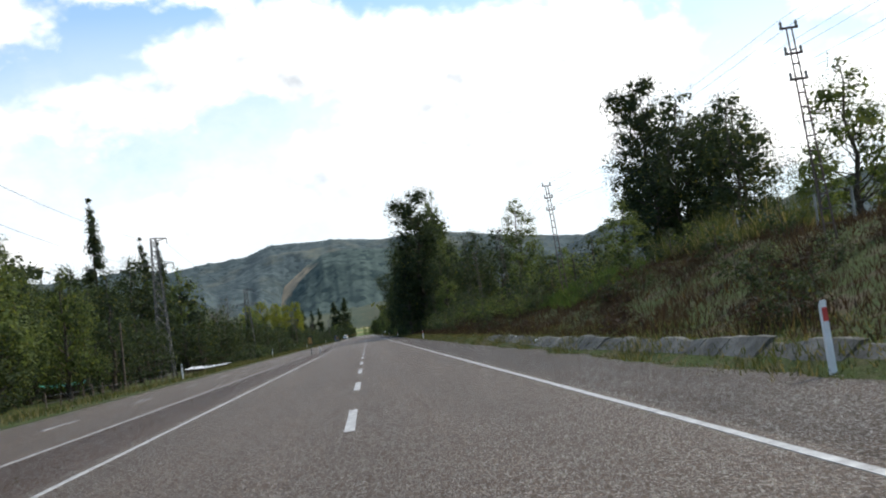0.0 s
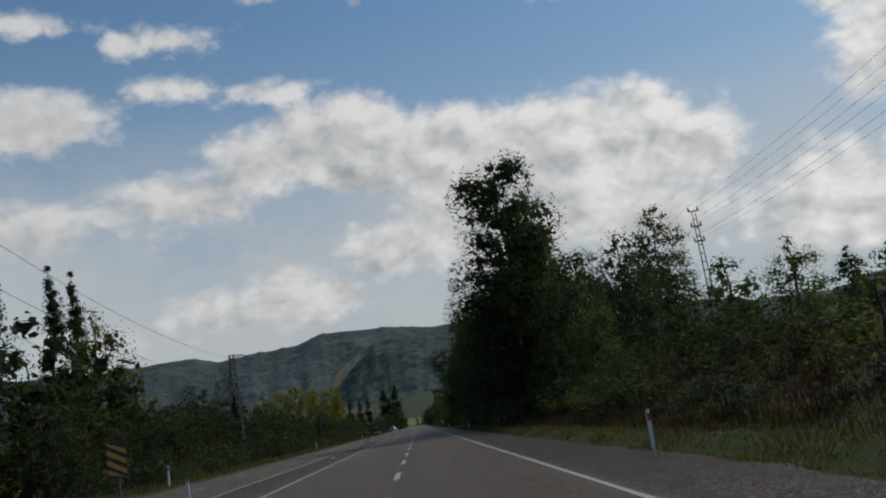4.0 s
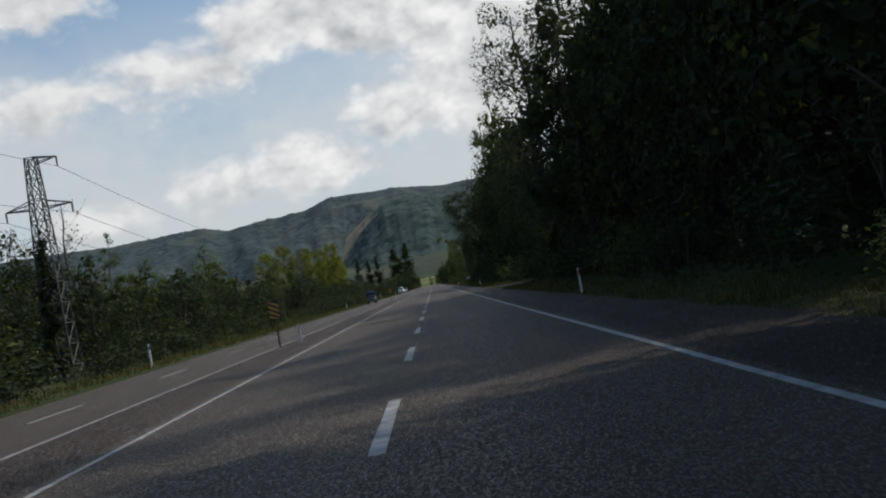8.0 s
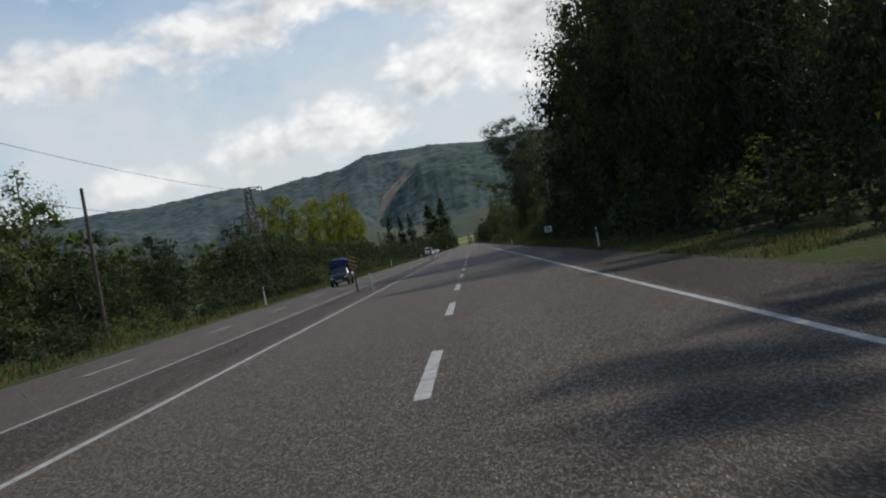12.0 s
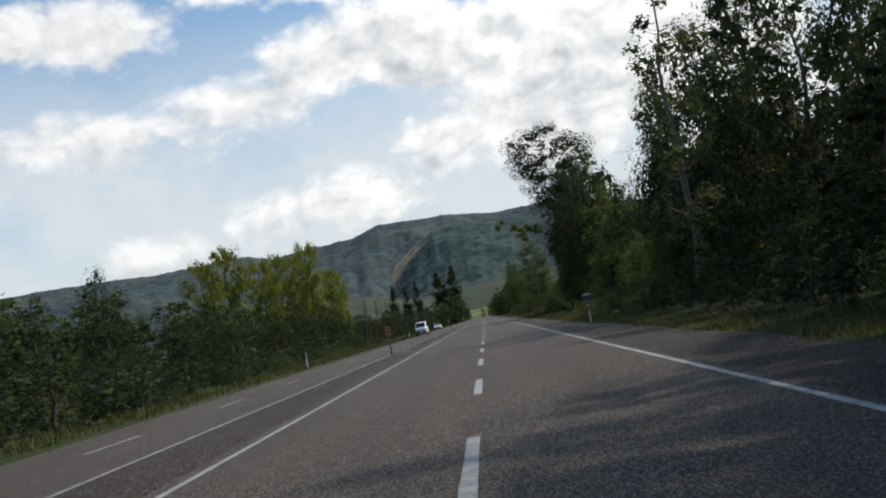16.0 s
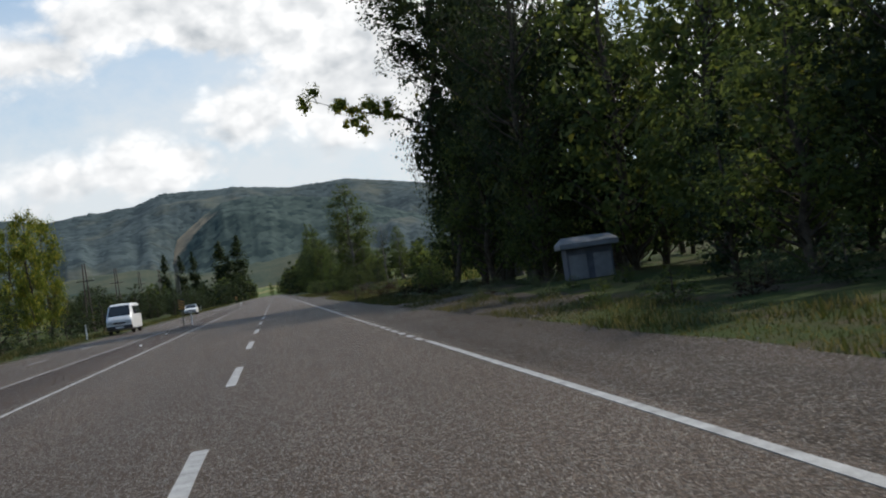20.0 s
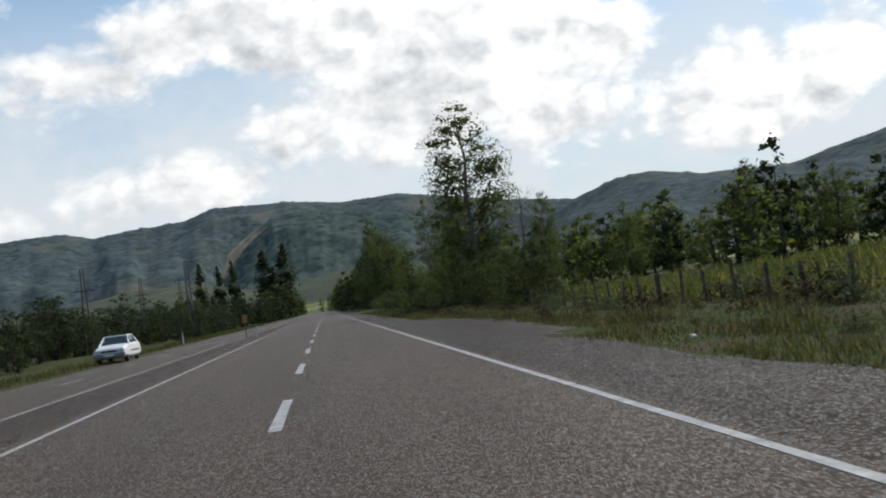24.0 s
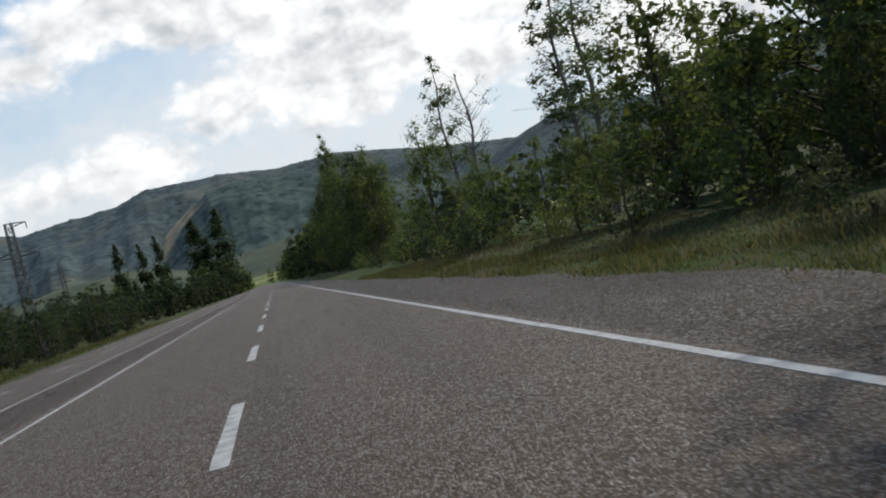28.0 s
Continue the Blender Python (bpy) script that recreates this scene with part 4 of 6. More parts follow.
# right: bank with scrub, then close woods, then the field
row(["bush_b", "bush", "bush_b"], 55, 150, 3.6, 13, 24, 4.6, 6.4, RB, seed=2)
row(["bush_b"], 56, 156, 3.0, 8.4, 14, 0, 0, RB, seed=50, above=(1.1, 2.3))
row(["bush_grey", "bush"], 60, 140, 5.0, 9.5, 13, 2.0, 3.4, RB, seed=3)
row(["weeds"], 6, 150, 0.55, 7.6, 16, 0, 0, "dry weeds on the bank", seed=30, above=(0.45, 1.1))
row(["bush_b", "bush_grey", "bush_b"], 12, 66, 1.9, 8.2, 17, 0, 0, RB, seed=48, above=(0.7, 1.6))
row(["small", "small_b", "broad_b"], 95, 150, 6, 22, 34, 8, 13, RG, seed=4)
row(["small", "broad_b", "small_b"], 0, 64, 6.5, 24, 40, 7, 11, RG, seed=5)
row(["broad", "poplar_b", "broad"], 168, 206, 7.0, 12.5, 15.5, 17, 21.5, RG, (), (0.62, 0.8), seed=6)
row(["broad", "broad_b", "broad"], 208, 227, 6.5, 13.0, 16.0, 13, 17, RG, (), (0.75, 0.95), seed=60)
row(["near_broad", "broad"], 239, 262, 5.2, 13.0, 15.5, 7.8, 11.0, RG, (), (0.75, 0.9), seed=60)
row(["broad", "near_broad", "broad"], 263, 281, 6.0, 12.0, 15.0, 14.5, 17.5, RG, (), (0.7, 0.85), seed=61)
row(["broad", "poplar_b", "broad"], 282, 297, 5.0, 12.0, 15.0, 20, 24, RG, (), (0.62, 0.8), seed=61)
# the first one is added back to cast shade over the road
for x, y, top, wide in ((14.6, 212, 24.0, 0.9), (10.8, 222, 24.0, 0.9), (15.6, 237, 12.0, 0.9), (13.6, 259, 14.5, 0.85), (13.2, 274, 17.5, 0.8)):
    plant("loose", x, y, top, wide=wide, group=RG)
for x, y, top, wide in ((12.4, 213, 20.0, 0.85), (11.2, 206, 19.0, 0.8)):
    plant("broad", x, y, top, wide=wide, group=RG)
row(["broad", "poplar_b", "broad"], 299, 317, 5.0, 12.5, 15.0, 19, 23, RG, (), (0.75, 0.95), seed=46)
row(["broad_b", "small_b", "small"], 352, 437, 6.0, 13.0, 15.5, 5.0, 7.2, RG, [(402, 420)], (0.8, 1.1), seed=11)
row(["broad", "near_broad"], 322, 349, 4.6, 14.0, 17.0, 12.5, 15.5, RG, (), (0.65, 0.8), seed=39)
row(["broad_b", "broad"], 352, 437, 7.0, 17, 21, 8.5, 12.0, RG, [(404, 424)], (0.85, 1.1), seed=10)
row(["bush_b", "small_b", "bush"], 152, 350, 3.8, 8.6, 10.2, 1.8, 3.8, RB, drive + [(283, 290)], seed=9)
row(["bush_b", "bush", "bush_grey"], 350, 440, 4.2, 9.3, 11.5, 1.0, 2.3, RB, [(398, 424)], seed=40)
for key, x, y, top in [("bush_grey", 7.6, 376.2, 0.85), ("bush_grey", 8.0, 379.5, 0.95), ("bush_grey", 8.2, 383, 0.9), ("bush", 7.7, 371, 1.5), ("bush", 8.4, 367.5, 1.3), ("bush", 8.8, 364, 1.4), ("bush_b", 9.8, 372, 2.2), ("bush", 12.6, 447, 2.6), ("bush", 14.5, 452, 3.4)]:
    plant(key, x, y, top, group=RB)
for x, y, top, wide in ((17.6, 403.5, 11.5, 0.9), (18.2, 410.5, 13.0, 0.9), (17.4, 418.5, 14.0, 0.85), (21.5, 414, 12.5, 0.9)):
    plant("broad_b", x, y, top, wide=wide, group=RG)
row(["small_b"], 160, 352, 3.8, 10.4, 13.2, 3.2, 6.0, RB, drive, seed=65)
row(["bush_grey", "bush", "bush_grey", "weeds"], 394, 428, 1.5, 7.4, 12.6, 0, 0, RB, (), seed=64, above=(0.45, 1.0))
row(["weeds", "bush_grey", "weeds"], 426, 470, 1.0, 7.6, 13.0, 0, 0, "dry weeds on the verge", seed=69, above=(0.35, 0.95))
row(["thicket"], 507, 556, 3.7, 12.2, 14.4, 3.4, 4.7, "thickets past the field", seed=72, wide=(0.8, 1.1))
row(["thicket", "thicket", "small_b"], 525, 560, 4.4, 16, 20.5, 4.2, 5.6, "thickets past the field", seed=73, wide=(0.85, 1.15))
row(["weeds", "bush_grey", "weeds"], 470, 548, 1.1, 7.8, 10.6, 0, 0, "dry weeds on the verge", seed=74, above=(0.25, 0.7))
row(["small", "small_b", "broad_b"], 556, 576, 3.0, 15, 24, 7.6, 10.0, "trees past the field", seed=51)
row(["bush_grey", "weeds", "bush_grey"], 458, 508, 1.7, 10.2, 12.2, 0, 0, RB, (), seed=36, above=(0.7, 1.5))
for x, y, top in ((10.2, 321, 7.6), (9.6, 314, 5.6), (11.4, 328, 6.6)):
    plant("small_b", x, y, top, wide=1.5, group=RG)
# left: hedge, trees behind it
row(["bush_b", "bush", "bush_b"], 126, 470, 4.6, -20.5, -14.6, 0.6, 3.0, LB, seed=20, wide=(1.0, 1.4))

JOINED = []


def belt(keys, y0, y1, step, x0, x1, h0, h1, gaps=(), wide=(0.85, 1.2), seed=1):
    """Trees of the background, gathered for one joined wood."""
    r = random.Random(seed)
    y = y0
    while y < y1:
        x = r.uniform(x0, x1)
        if not any(a < y < b for a, b in gaps):
            key, z, q = r.choice(keys), land(x, y) - 0.1, r.uniform(*wide)
            sc = (r.uniform(h0, h1) - z) / TALL[key]
            JOINED.append((key, Matrix.LocRotScale((x, y, z), Euler((0, 0, r.uniform(0, 6.28))), (sc * q, sc * q, sc))))
        y += step * r.uniform(0.7, 1.3)


def woods(name, label):
    """Join the gathered trees into one mesh of leaves and one of wood."""
    for what in ("crown", "trunk"):
        co, idx, starts, mats, slots, n0, l0 = [], [], [], [], [], 0, 0
        for key, m in JOINED:
            me = [c for c in KINDS[key].children if c.name.startswith(what)][0].data
            v = np.empty(len(me.vertices) * 3, np.float32)
            me.vertices.foreach_get("co", v)
            v = v.reshape(-1, 3) @ np.array(m.to_3x3(), np.float32).T + np.array(m.translation, np.float32)
            li, ls = np.empty(len(me.loops), np.int32), np.empty(len(me.polygons), np.int32)
            me.loops.foreach_get("vertex_index", li), me.polygons.foreach_get("loop_start", ls)
            if me.materials[0] not in mats:
                mats.append(me.materials[0])
            co.append(v), idx.append(li + n0), starts.append(ls + l0)
            slots.append(np.full(len(ls), mats.index(me.materials[0]), np.int32))
            n0, l0 = n0 + len(v), l0 + len(li)
        out_ = bpy.data.meshes.new(name)
        out_.vertices.add(n0), out_.loops.add(l0), out_.polygons.add(sum(len(q) for q in starts))
        out_.vertices.foreach_set("co", np.concatenate(co).ravel())
        out_.loops.foreach_set("vertex_index", np.concatenate(idx))
        out_.polygons.foreach_set("loop_start", np.concatenate(starts))
        for q in mats:
            out_.materials.append(q)
        out_.polygons.foreach_set("material_index", np.concatenate(slots))
        out_.update(calc_edges=True)
        tagged(new(name + ("_leaves" if what == "crown" else "_trunks"), out_), label + (", leaves" if what == "crown" else ", trunks"), "woods", kind="stuff")
    JOINED.clear()


# next row: hidden behind the poplar, added to close sun gaps over the road
belt(["wood_tree"], 169, 204, 3.6, 13.0, 15.5, 16, 20, (), (0.6, 0.75), seed=53)
belt(["wood_tree"], 262, 300, 3.6, 15.5, 18.5, 11, 15, drive, (0.6, 0.75), seed=54)
belt(["wood_tree"], 340, 392, 3.6, 19, 25, 9, 13, (), (0.7, 0.9), seed=55)
# tall hidden row, added to throw shade across the road
belt(["wood_tree"], 171, 204, 3.0, 14.5, 17.5, 20.5, 23, (), (0.55, 0.7), seed=7)
# two rows added behind the front trees to keep the sun off the road
belt(["wood_tree"], 264, 284, 3.4, 15.5, 19, 16, 18.5, (), (0.6, 0.75), seed=63)
belt(["wood_tree"], 284, 314, 3.4, 15.5, 19, 22, 26, (), (0.5, 0.65), seed=63)
# row added as a shade caster for the road beside it
belt(["wood_tree"], 207, 229, 2.8, 15.5, 19, 19, 22, (), (0.55, 0.7), seed=71)
belt(["wood_tree"], 165, 206, 5, 18, 26, 11.5, 14.5, drive, seed=7)
belt(["wood_tree"], 206, 240, 5, 19, 26, 9, 12, drive, seed=56)
# unseen row, added to shade the road and the track
belt(["wood_tree"], 214, 241, 2.2, 18.5, 21, 21, 24, [(228, 235)], (0.55, 0.7), seed=68)
belt(["wood_tree"], 241, 262, 5, 19, 26, 7.5, 10.5, (), seed=62)
belt(["wood_tree"], 262, 300, 5, 19, 26, 10, 14, (), seed=62)
belt(["wood_tree"], 361, 371, 2.6, 15.5, 18, 13, 16, (), (0.6, 0.75), seed=77)
belt(["wood_tree"], 394, 436, 3.2, 19, 28, 10, 14, (), (0.7, 0.95), seed=57)
# dense row added to fill out the shade on the road here
belt(["wood_tree"], 423, 442, 2.4, 15.5, 19, 17, 21, (), (0.55, 0.7), seed=70)
belt(["wood_tree"], 300, 318, 5, 18, 25, 14, 19, seed=52)
belt(["far_tree", "far_tree_b"], 160, 450, 8, 27, 42, 9, 13, drive, seed=8)
belt(["far_tree", "far_tree_b"], 100, 440, 10, 42, 70, 9, 13, drive, seed=37)
woods("wood_right", "close dark woods right of the road")
belt(["small", "small_b", "broad_b"], 556, 640, 4.6, 14.5, 20, 4.2, 6.6, seed=15)
belt(["broad_b", "broad"], 660, 780, 8, 12.5, 17, 14, 19, seed=17)
belt(["bush", "bush_b"], 524, 700, 3.6, 10, 13.5, 1.2, 3.2, seed=16)
belt(["far_tree", "far_tree_b"], 455, 545, 7, 60, 85, 8, 13, seed=13)
belt(["far_tree", "far_tree_b"], 535, 700, 6, 36, 66, 7, 13, seed=14)
for i in range(15):
    x = 21 + 4 * i
    JOINED.append((("small", "airy", "far_tree", "broad_b", "far_tree_b")[i % 5], Matrix.LocRotScale((x, 556 - 0.35 * (x - 20), land(x, 550)), Euler((0, 0, i * 1.3)), (1.0, 1.0, 1.0) if i % 5 == 0 else (0.55, 0.55, 0.58) if i % 5 == 1 else (0.75, 0.75, 0.75))))
for i in range(26):
    x = 19 + 2.7 * i
    q = 0.6 + 0.16 * ((i * 7) % 5) / 4
    JOINED.append((("far_tree_b", "far_tree", "far_tree_b")[i % 3], Matrix.LocRotScale((x, 565 - 0.3 * (x - 20) + 3 * ((i * 3) % 4), land(x, 560)), Euler((0, 0, i * 2.1)), (q * 1.25, q * 1.25, q))))
woods("wood_beyond_field", "green woods beyond the field")
belt(["hedge_tree"], 60, 475, 4.2, -30, -24, 5.6, 8.4, wide=(1.2, 1.6), seed=21)
belt(["far_tree", "far_tree_b"], 100, 470, 5.5, -44, -31, 7.5, 10.5, seed=22)
belt(["wood_tree"], 42, 84, 4.5, -46, -29, 18, 22, seed=23)
belt(["broad"], 84, 150, 4.5, -44, -31, 13, 17.5, wide=(0.75, 1.0), seed=58)
belt(["far_tree_b", "far_tree"], 150, 190, 6, -44, -30, 11, 16, seed=66)
belt(["column", "far_tree_b", "far_tree_b"], 60, 200, 6, -70, -48, 15, 23, seed=24)
belt(["far_tree", "far_tree_b"], 200, 480, 8, -70, -46, 8, 12, seed=38)
woods("wood_left", "dark green woods left of the road")
belt(["hedge_tree"], 562, 640, 4.0, -40, -33, 4.0, 7.0, wide=(1.3, 1.7), seed=25)
belt(["hedge_tree"], 585, 720, 4.6, -48, -28, 5.5, 9.0, wide=(1.2, 1.5), seed=67)
belt(["hedge_tree"], 622, 680, 5.0, -27, -21, 4.0, 6.5, wide=(1.3, 1.7), seed=75)
belt(["far_tree_b"], 720, 1150, 4.4, -52, -27, 6, 10, seed=26)
belt(["far_tree_b"], 800, 900, 6, -34, -18, 8, 12, seed=41)
belt(["far_tree_b", "far_tree_b", "far_tree"], 900, 1150, 5, -32, -13.5, 11, 17, wide=(1.0, 1.4), seed=76)
belt(["far_tree", "far_tree_b"], 560, 1100, 14, -150, -66, 7, 11, seed=27)
belt(["far_tree", "far_tree_b"], 760, 1150, 6, 8.5, 20, 11, 16, wide=(1.0, 1.4), seed=18)
belt(["far_tree", "far_tree_b"], 680, 1100, 8, 40, 140, 9, 15, seed=19)
belt(["far_tree", "far_tree_b"], 1150, 1240, 6, -60, 60, 10, 15, seed=28)
belt(["far_column", "far_tree"], 850, 960, 12, -70, -46, 12, 17, seed=29)
woods("wood_distant", "distant trees along the road ahead")


def blades(name, label, n, area, h, mat, seed, wide=0.012, keep=None):
    """Grass as one sheet of single blades."""
    r = np.random.default_rng(seed)
    x, y = r.uniform(area[0], area[1], n), r.uniform(area[2], area[3], n)
    if keep is not None:
        k = np.array([keep(a, b) for a, b in zip(x, y)])
        x, y = x[k], y[k]
        n = len(x)
    z = np.array([land(a, b) for a, b in zip(x, y)])
    hh = h * r.uniform(0.4, 1.3, n) * (0.55 + 0.9 * np.clip(np.sin(x * 1.7) * np.sin(y * 0.83) + 0.3, 0, 1))
    a = r.uniform(0, math.tau, n)
    tilt = r.normal(0, 0.35, (n, 2)) * hh[:, None]
    wv = wide * r.uniform(0.7, 1.5, n)
    p = np.stack([x, y, z - 0.02], 1)
    s = np.stack([np.cos(a) * wv, np.sin(a) * wv, 0 * a], 1)
    t = p + np.stack([tilt[:, 0], tilt[:, 1], hh], 1)
    verts = np.stack([p - s, p + s, t], 1).reshape(-1, 3)
    me = bpy.data.meshes.new(name)
    me.vertices.add(3 * n), me.loops.add(3 * n), me.polygons.add(n)
    me.vertices.foreach_set("co", verts.ravel().astype(np.float32))
    me.loops.foreach_set("vertex_index", np.arange(3 * n, dtype=np.int32))
    me.polygons.foreach_set("loop_start", np.arange(0, 3 * n, 3, dtype=np.int32))
    me.materials.append(mat)
    me.update(calc_edges=True)
    return tagged(new(name, me), label, "grass", kind="stuff")


off_track = lambda x, y: not (223 < y < 240) and not (477 < y < 512 and x < 7.2 + 0.6 * wobble(x, y, 0.4))
blades("grass", "green verge grass beside the shoulder", 190000, (6.0, 8.8, 0, 600), 0.15, M_GRASS, 31, 0.013, off_track)
blades("grass", "dry tall grass on the bank", 80000, (7.2, 17, -5, 150), 0.36, M_WEED, 32, 0.013)
blades("grass", "green verge grass of the oncoming side", 80000, (-16.5, -11.05, 20, 640), 0.3, M_GRASS, 33, 0.02)
blades("grass", "dry grass at the field's edge", 60000, (7.2, 13.5, 440, 600), 0.19, M_DRY, 34, 0.012, off_track)
blades("field_grass", "tall pale green crop in the field", 50000, (13.5, 60, 458, 540), 0.5, M_MAIZE, 35, 0.06)
blades("grass", "patch of fresh bright green grass on the bank", 9000, (11.0, 15.5, 47, 64), 0.5, M_FRESH, 41, 0.02)
blades("maize", "rows of tall green-brown maize on the bank", 3500, (15.5, 20, 35, 47), 1.1, M_GRASS, 42, 0.035)
# no real tree: a columnar crown stands in for ivy on the pylon
plant("column", -25.4, 211.6, 7.6, wide=1.15, group="trees along the left of the road")
blades("grass", "sparse dry weeds on the median", 16000, (-5.3, -3.95, 0, 600), 0.13, M_DRY, 43, 0.01, lambda x, y: wobble(x * 2, y, 0.35) > 0.12)
blades("grass", "green weeds creeping over the shoulder's edge", 26000, (5.3, 6.5, 0, 600), 0.11, M_GRASS, 44, 0.01, lambda x, y: off_track(x, y) and wobble(x, y, 0.5) + 0.55 * (x - 5.9) > 0.08)

# ---- roadside things ----
def delineator(x, y, red=True):
    """A white marker post with a slanted top and a reflector."""
    p = thing("delineator", "white plastic marker post with a red reflector" if red else "plain white marker post", "marker post", (x, y, land(x, y) if abs(x + 4) > 9 else 0.0), 0, "marker posts along the road")
    bm = boxes((-0.045, 0.045, -0.035, 0.035, -0.15, 0.98))
    for v in bm.verts:
        if v.co.z > 0.9:
            v.co.z -= 0.06 * (v.co.y > 0)
            v.co.x *= 0.88
    bmesh.ops.bevel(bm, geom=list(bm.edges), offset=0.006, segments=2, affect="EDGES")
    part("post", bm, M_WHITE, p)
    if red:
        part("reflector", boxes((-0.036, 0.036, -0.043, -0.034, 0.7, 0.88), bevel=0.003), M_RED, p, "red reflector panel")
    else:
        part("band", boxes((-0.046, 0.046, -0.039, 0.039, 0.74, 0.86), bevel=0.003), M_BLACK, p, "black band")
        part("reflector", boxes((-0.02, 0.02, -0.046, -0.04, 0.76, 0.84), bevel=0.002), M_LAMP, p, "small white reflector")
    return p


for x, y in [(6.3, 11.7), (6.1, 96.2), (6.35, 183.4), (6.7, 268), (6.05, 351.2)]:
    delineator(x, y)
for x, y in [(-11.9, 63), (-11.9, 122), (-11.6, 186.8), (-11.6, 275.8), (-11.6, 360), (-11.6, 442), (-11.7, 540)]:
    delineator(x, y, False)


def chevron_sign(x, y, turn=0):
    """A narrow hazard board with slanting bars on a post in the median."""
    s = thing("hazard_sign", "orange and black slanted-bar hazard board on a grey post", "road sign", (x, y, 0.0), turn, "hazard boards in the median")
    part("post", rods((Vector((0, 0.03, -0.2)), Vector((0, 0.03, 1.75)), 0.035, 0.035), n=10), M_STEEL, s)
    board = part("board", boxes((-0.2, 0.2, -0.012, 0.004, 1.05, 1.75), bevel=0.004), M_BLACK, s, "black board")
    for k in range(4):
        # bars falling to the right, cut off at the board's edges
        lo_, hi_ = 1.06, 1.74
        zl = 1.13 + 0.19 * k
        zr = zl - 0.2
        bm = bmesh.new()
        v = [bm.verts.new((x_, -0.018, min(hi_, max(lo_, z_)))) for x_, z_ in ((-0.185, zl), (0.185, zr), (0.185, zr + 0.1), (-0.185, zl + 0.1))]
        f = bm.faces.new(v)
        up = bmesh.ops.extrude_face_region(bm, geom=[f])["geom"]
        bmesh.ops.translate(bm, vec=(0, 0.005, 0), verts=[g for g in up if isinstance(g, bmesh.types.BMVert)])
        bmesh.ops.recalc_face_normals(bm, faces=list(bm.faces))
        part("bar", bm, M_ORANGE, board, "orange slanted bar")
    part("clamp", boxes((-0.06, 0.06, -0.01, 0.07, 1.2, 1.25), (-0.06, 0.06, -0.01, 0.07, 1.55, 1.6), bevel=0.004), M_STEEL, s)
    return s


for x, y in [(-5.2, 12), (-5.2, 93), (-5.32, 182.1), (-4.85, 265), (-5.2, 352), (-5.2, 440), (-5.2, 527)]:
    chevron_sign(x, y)
for x, y in [(-4.33, 266.2), (-4.72, 183.4), (-4.75, 440.9), (-4.5, 354), (-4.6, 529), (-4.5, 95.5)]:
    p = thing("guide_post", "slim grey-white guide post in the median", "guide post", (x, y, 0.0), 0, "guide posts in the median")
    part("post", boxes((-0.04, 0.04, -0.025, 0.025, -0.15, 0.72), bevel=0.008), M_SHEET, p)
    part("cap", boxes((-0.045, 0.045, -0.03, 0.03, 0.72, 0.76), bevel=0.006), M_GREYBOX, p)


def ladder_pole(x, y, h, turn=0, lean=0.0):
    """A two-legged steel pole with rungs and three cross arms."""
    z0 = land(x, y)
    p = thing("utility_pole", "rusty two-legged lattice steel pole with three cross arms", "utility pole", (x, y, z0), turn, "utility poles on the bank")
    p.rotation_euler = Euler((0, radians(lean), radians(turn)))
    for sx in (-1, 1):
        part("leg", rods((Vector((sx * 0.16, 0, -0.3)), Vector((sx * 0.08, 0, h)), 0.036, 0.024), n=6), M_RUST, p)
    k, z = 0, 0.5
    while z < h - 0.3:
        wdt = 0.16 - 0.08 * z / h
        part("rung", boxes((-wdt, wdt, -0.02, 0.02, z, z + 0.045)), M_RUST, p)
        z += 0.42
    for i, zz in enumerate((h, h - 0.75, h - 1.5)):
        arm = part("cross_arm", boxes((-0.27, 0.27, -0.03, 0.03, zz - 0.03, zz + 0.03), bevel=0.008), M_RUST, p)
        for sx in (-0.23, 0.23):
            part("insulator", rods((Vector((sx, 0, zz + 0.03)), Vector((sx, 0, zz + 0.13)), 0.05, 0.03), (Vector((sx, 0, zz + 0.13)), Vector((sx, 0, zz + 0.21)), 0.055, 0.025), n=8), M_CONCRETE, arm, "small pin insulator")
    return p


POLES = [(13.6, 25, 8.3), (12.7, 56, 8.8), (14.2, 87.4, 9.2), (15.5, 118, 9.6), (17.5, 149, 10.5)]
for x, y, top in POLES:
    ladder_pole(x, y, top - land(x, y), 0, -2.0)


def wire(name, a, b, sag, r, label):
    n, verts, faces = 14, [], []
    pts = [Vector(a).lerp(Vector(b), i / n) - Vector((0, 0, sag * 4 * (i / n) * (1 - i / n))) for i in range(n + 1)]
    tube(verts, faces, pts, [r] * (n + 1), 4)
    return tagged(new(name, mesh_of(name, verts, faces, M_WIRE, True)), label, "wire", "overhead wires")


chain = [(14.0, -6, 8.6)] + POLES
for (xa, ya, za), (xb, yb, zb) in zip(chain, chain[1:]):
    for sx in (-0.3, 0.3):
        for dz in (0.2, -0.55, -1.3):
            wire("overhead_wire", (xa + sx - 0.25, ya, za + dz), (xb + sx - 0.25, yb, zb + dz), 0.35, 0.0045, "thin sagging overhead wire between poles")


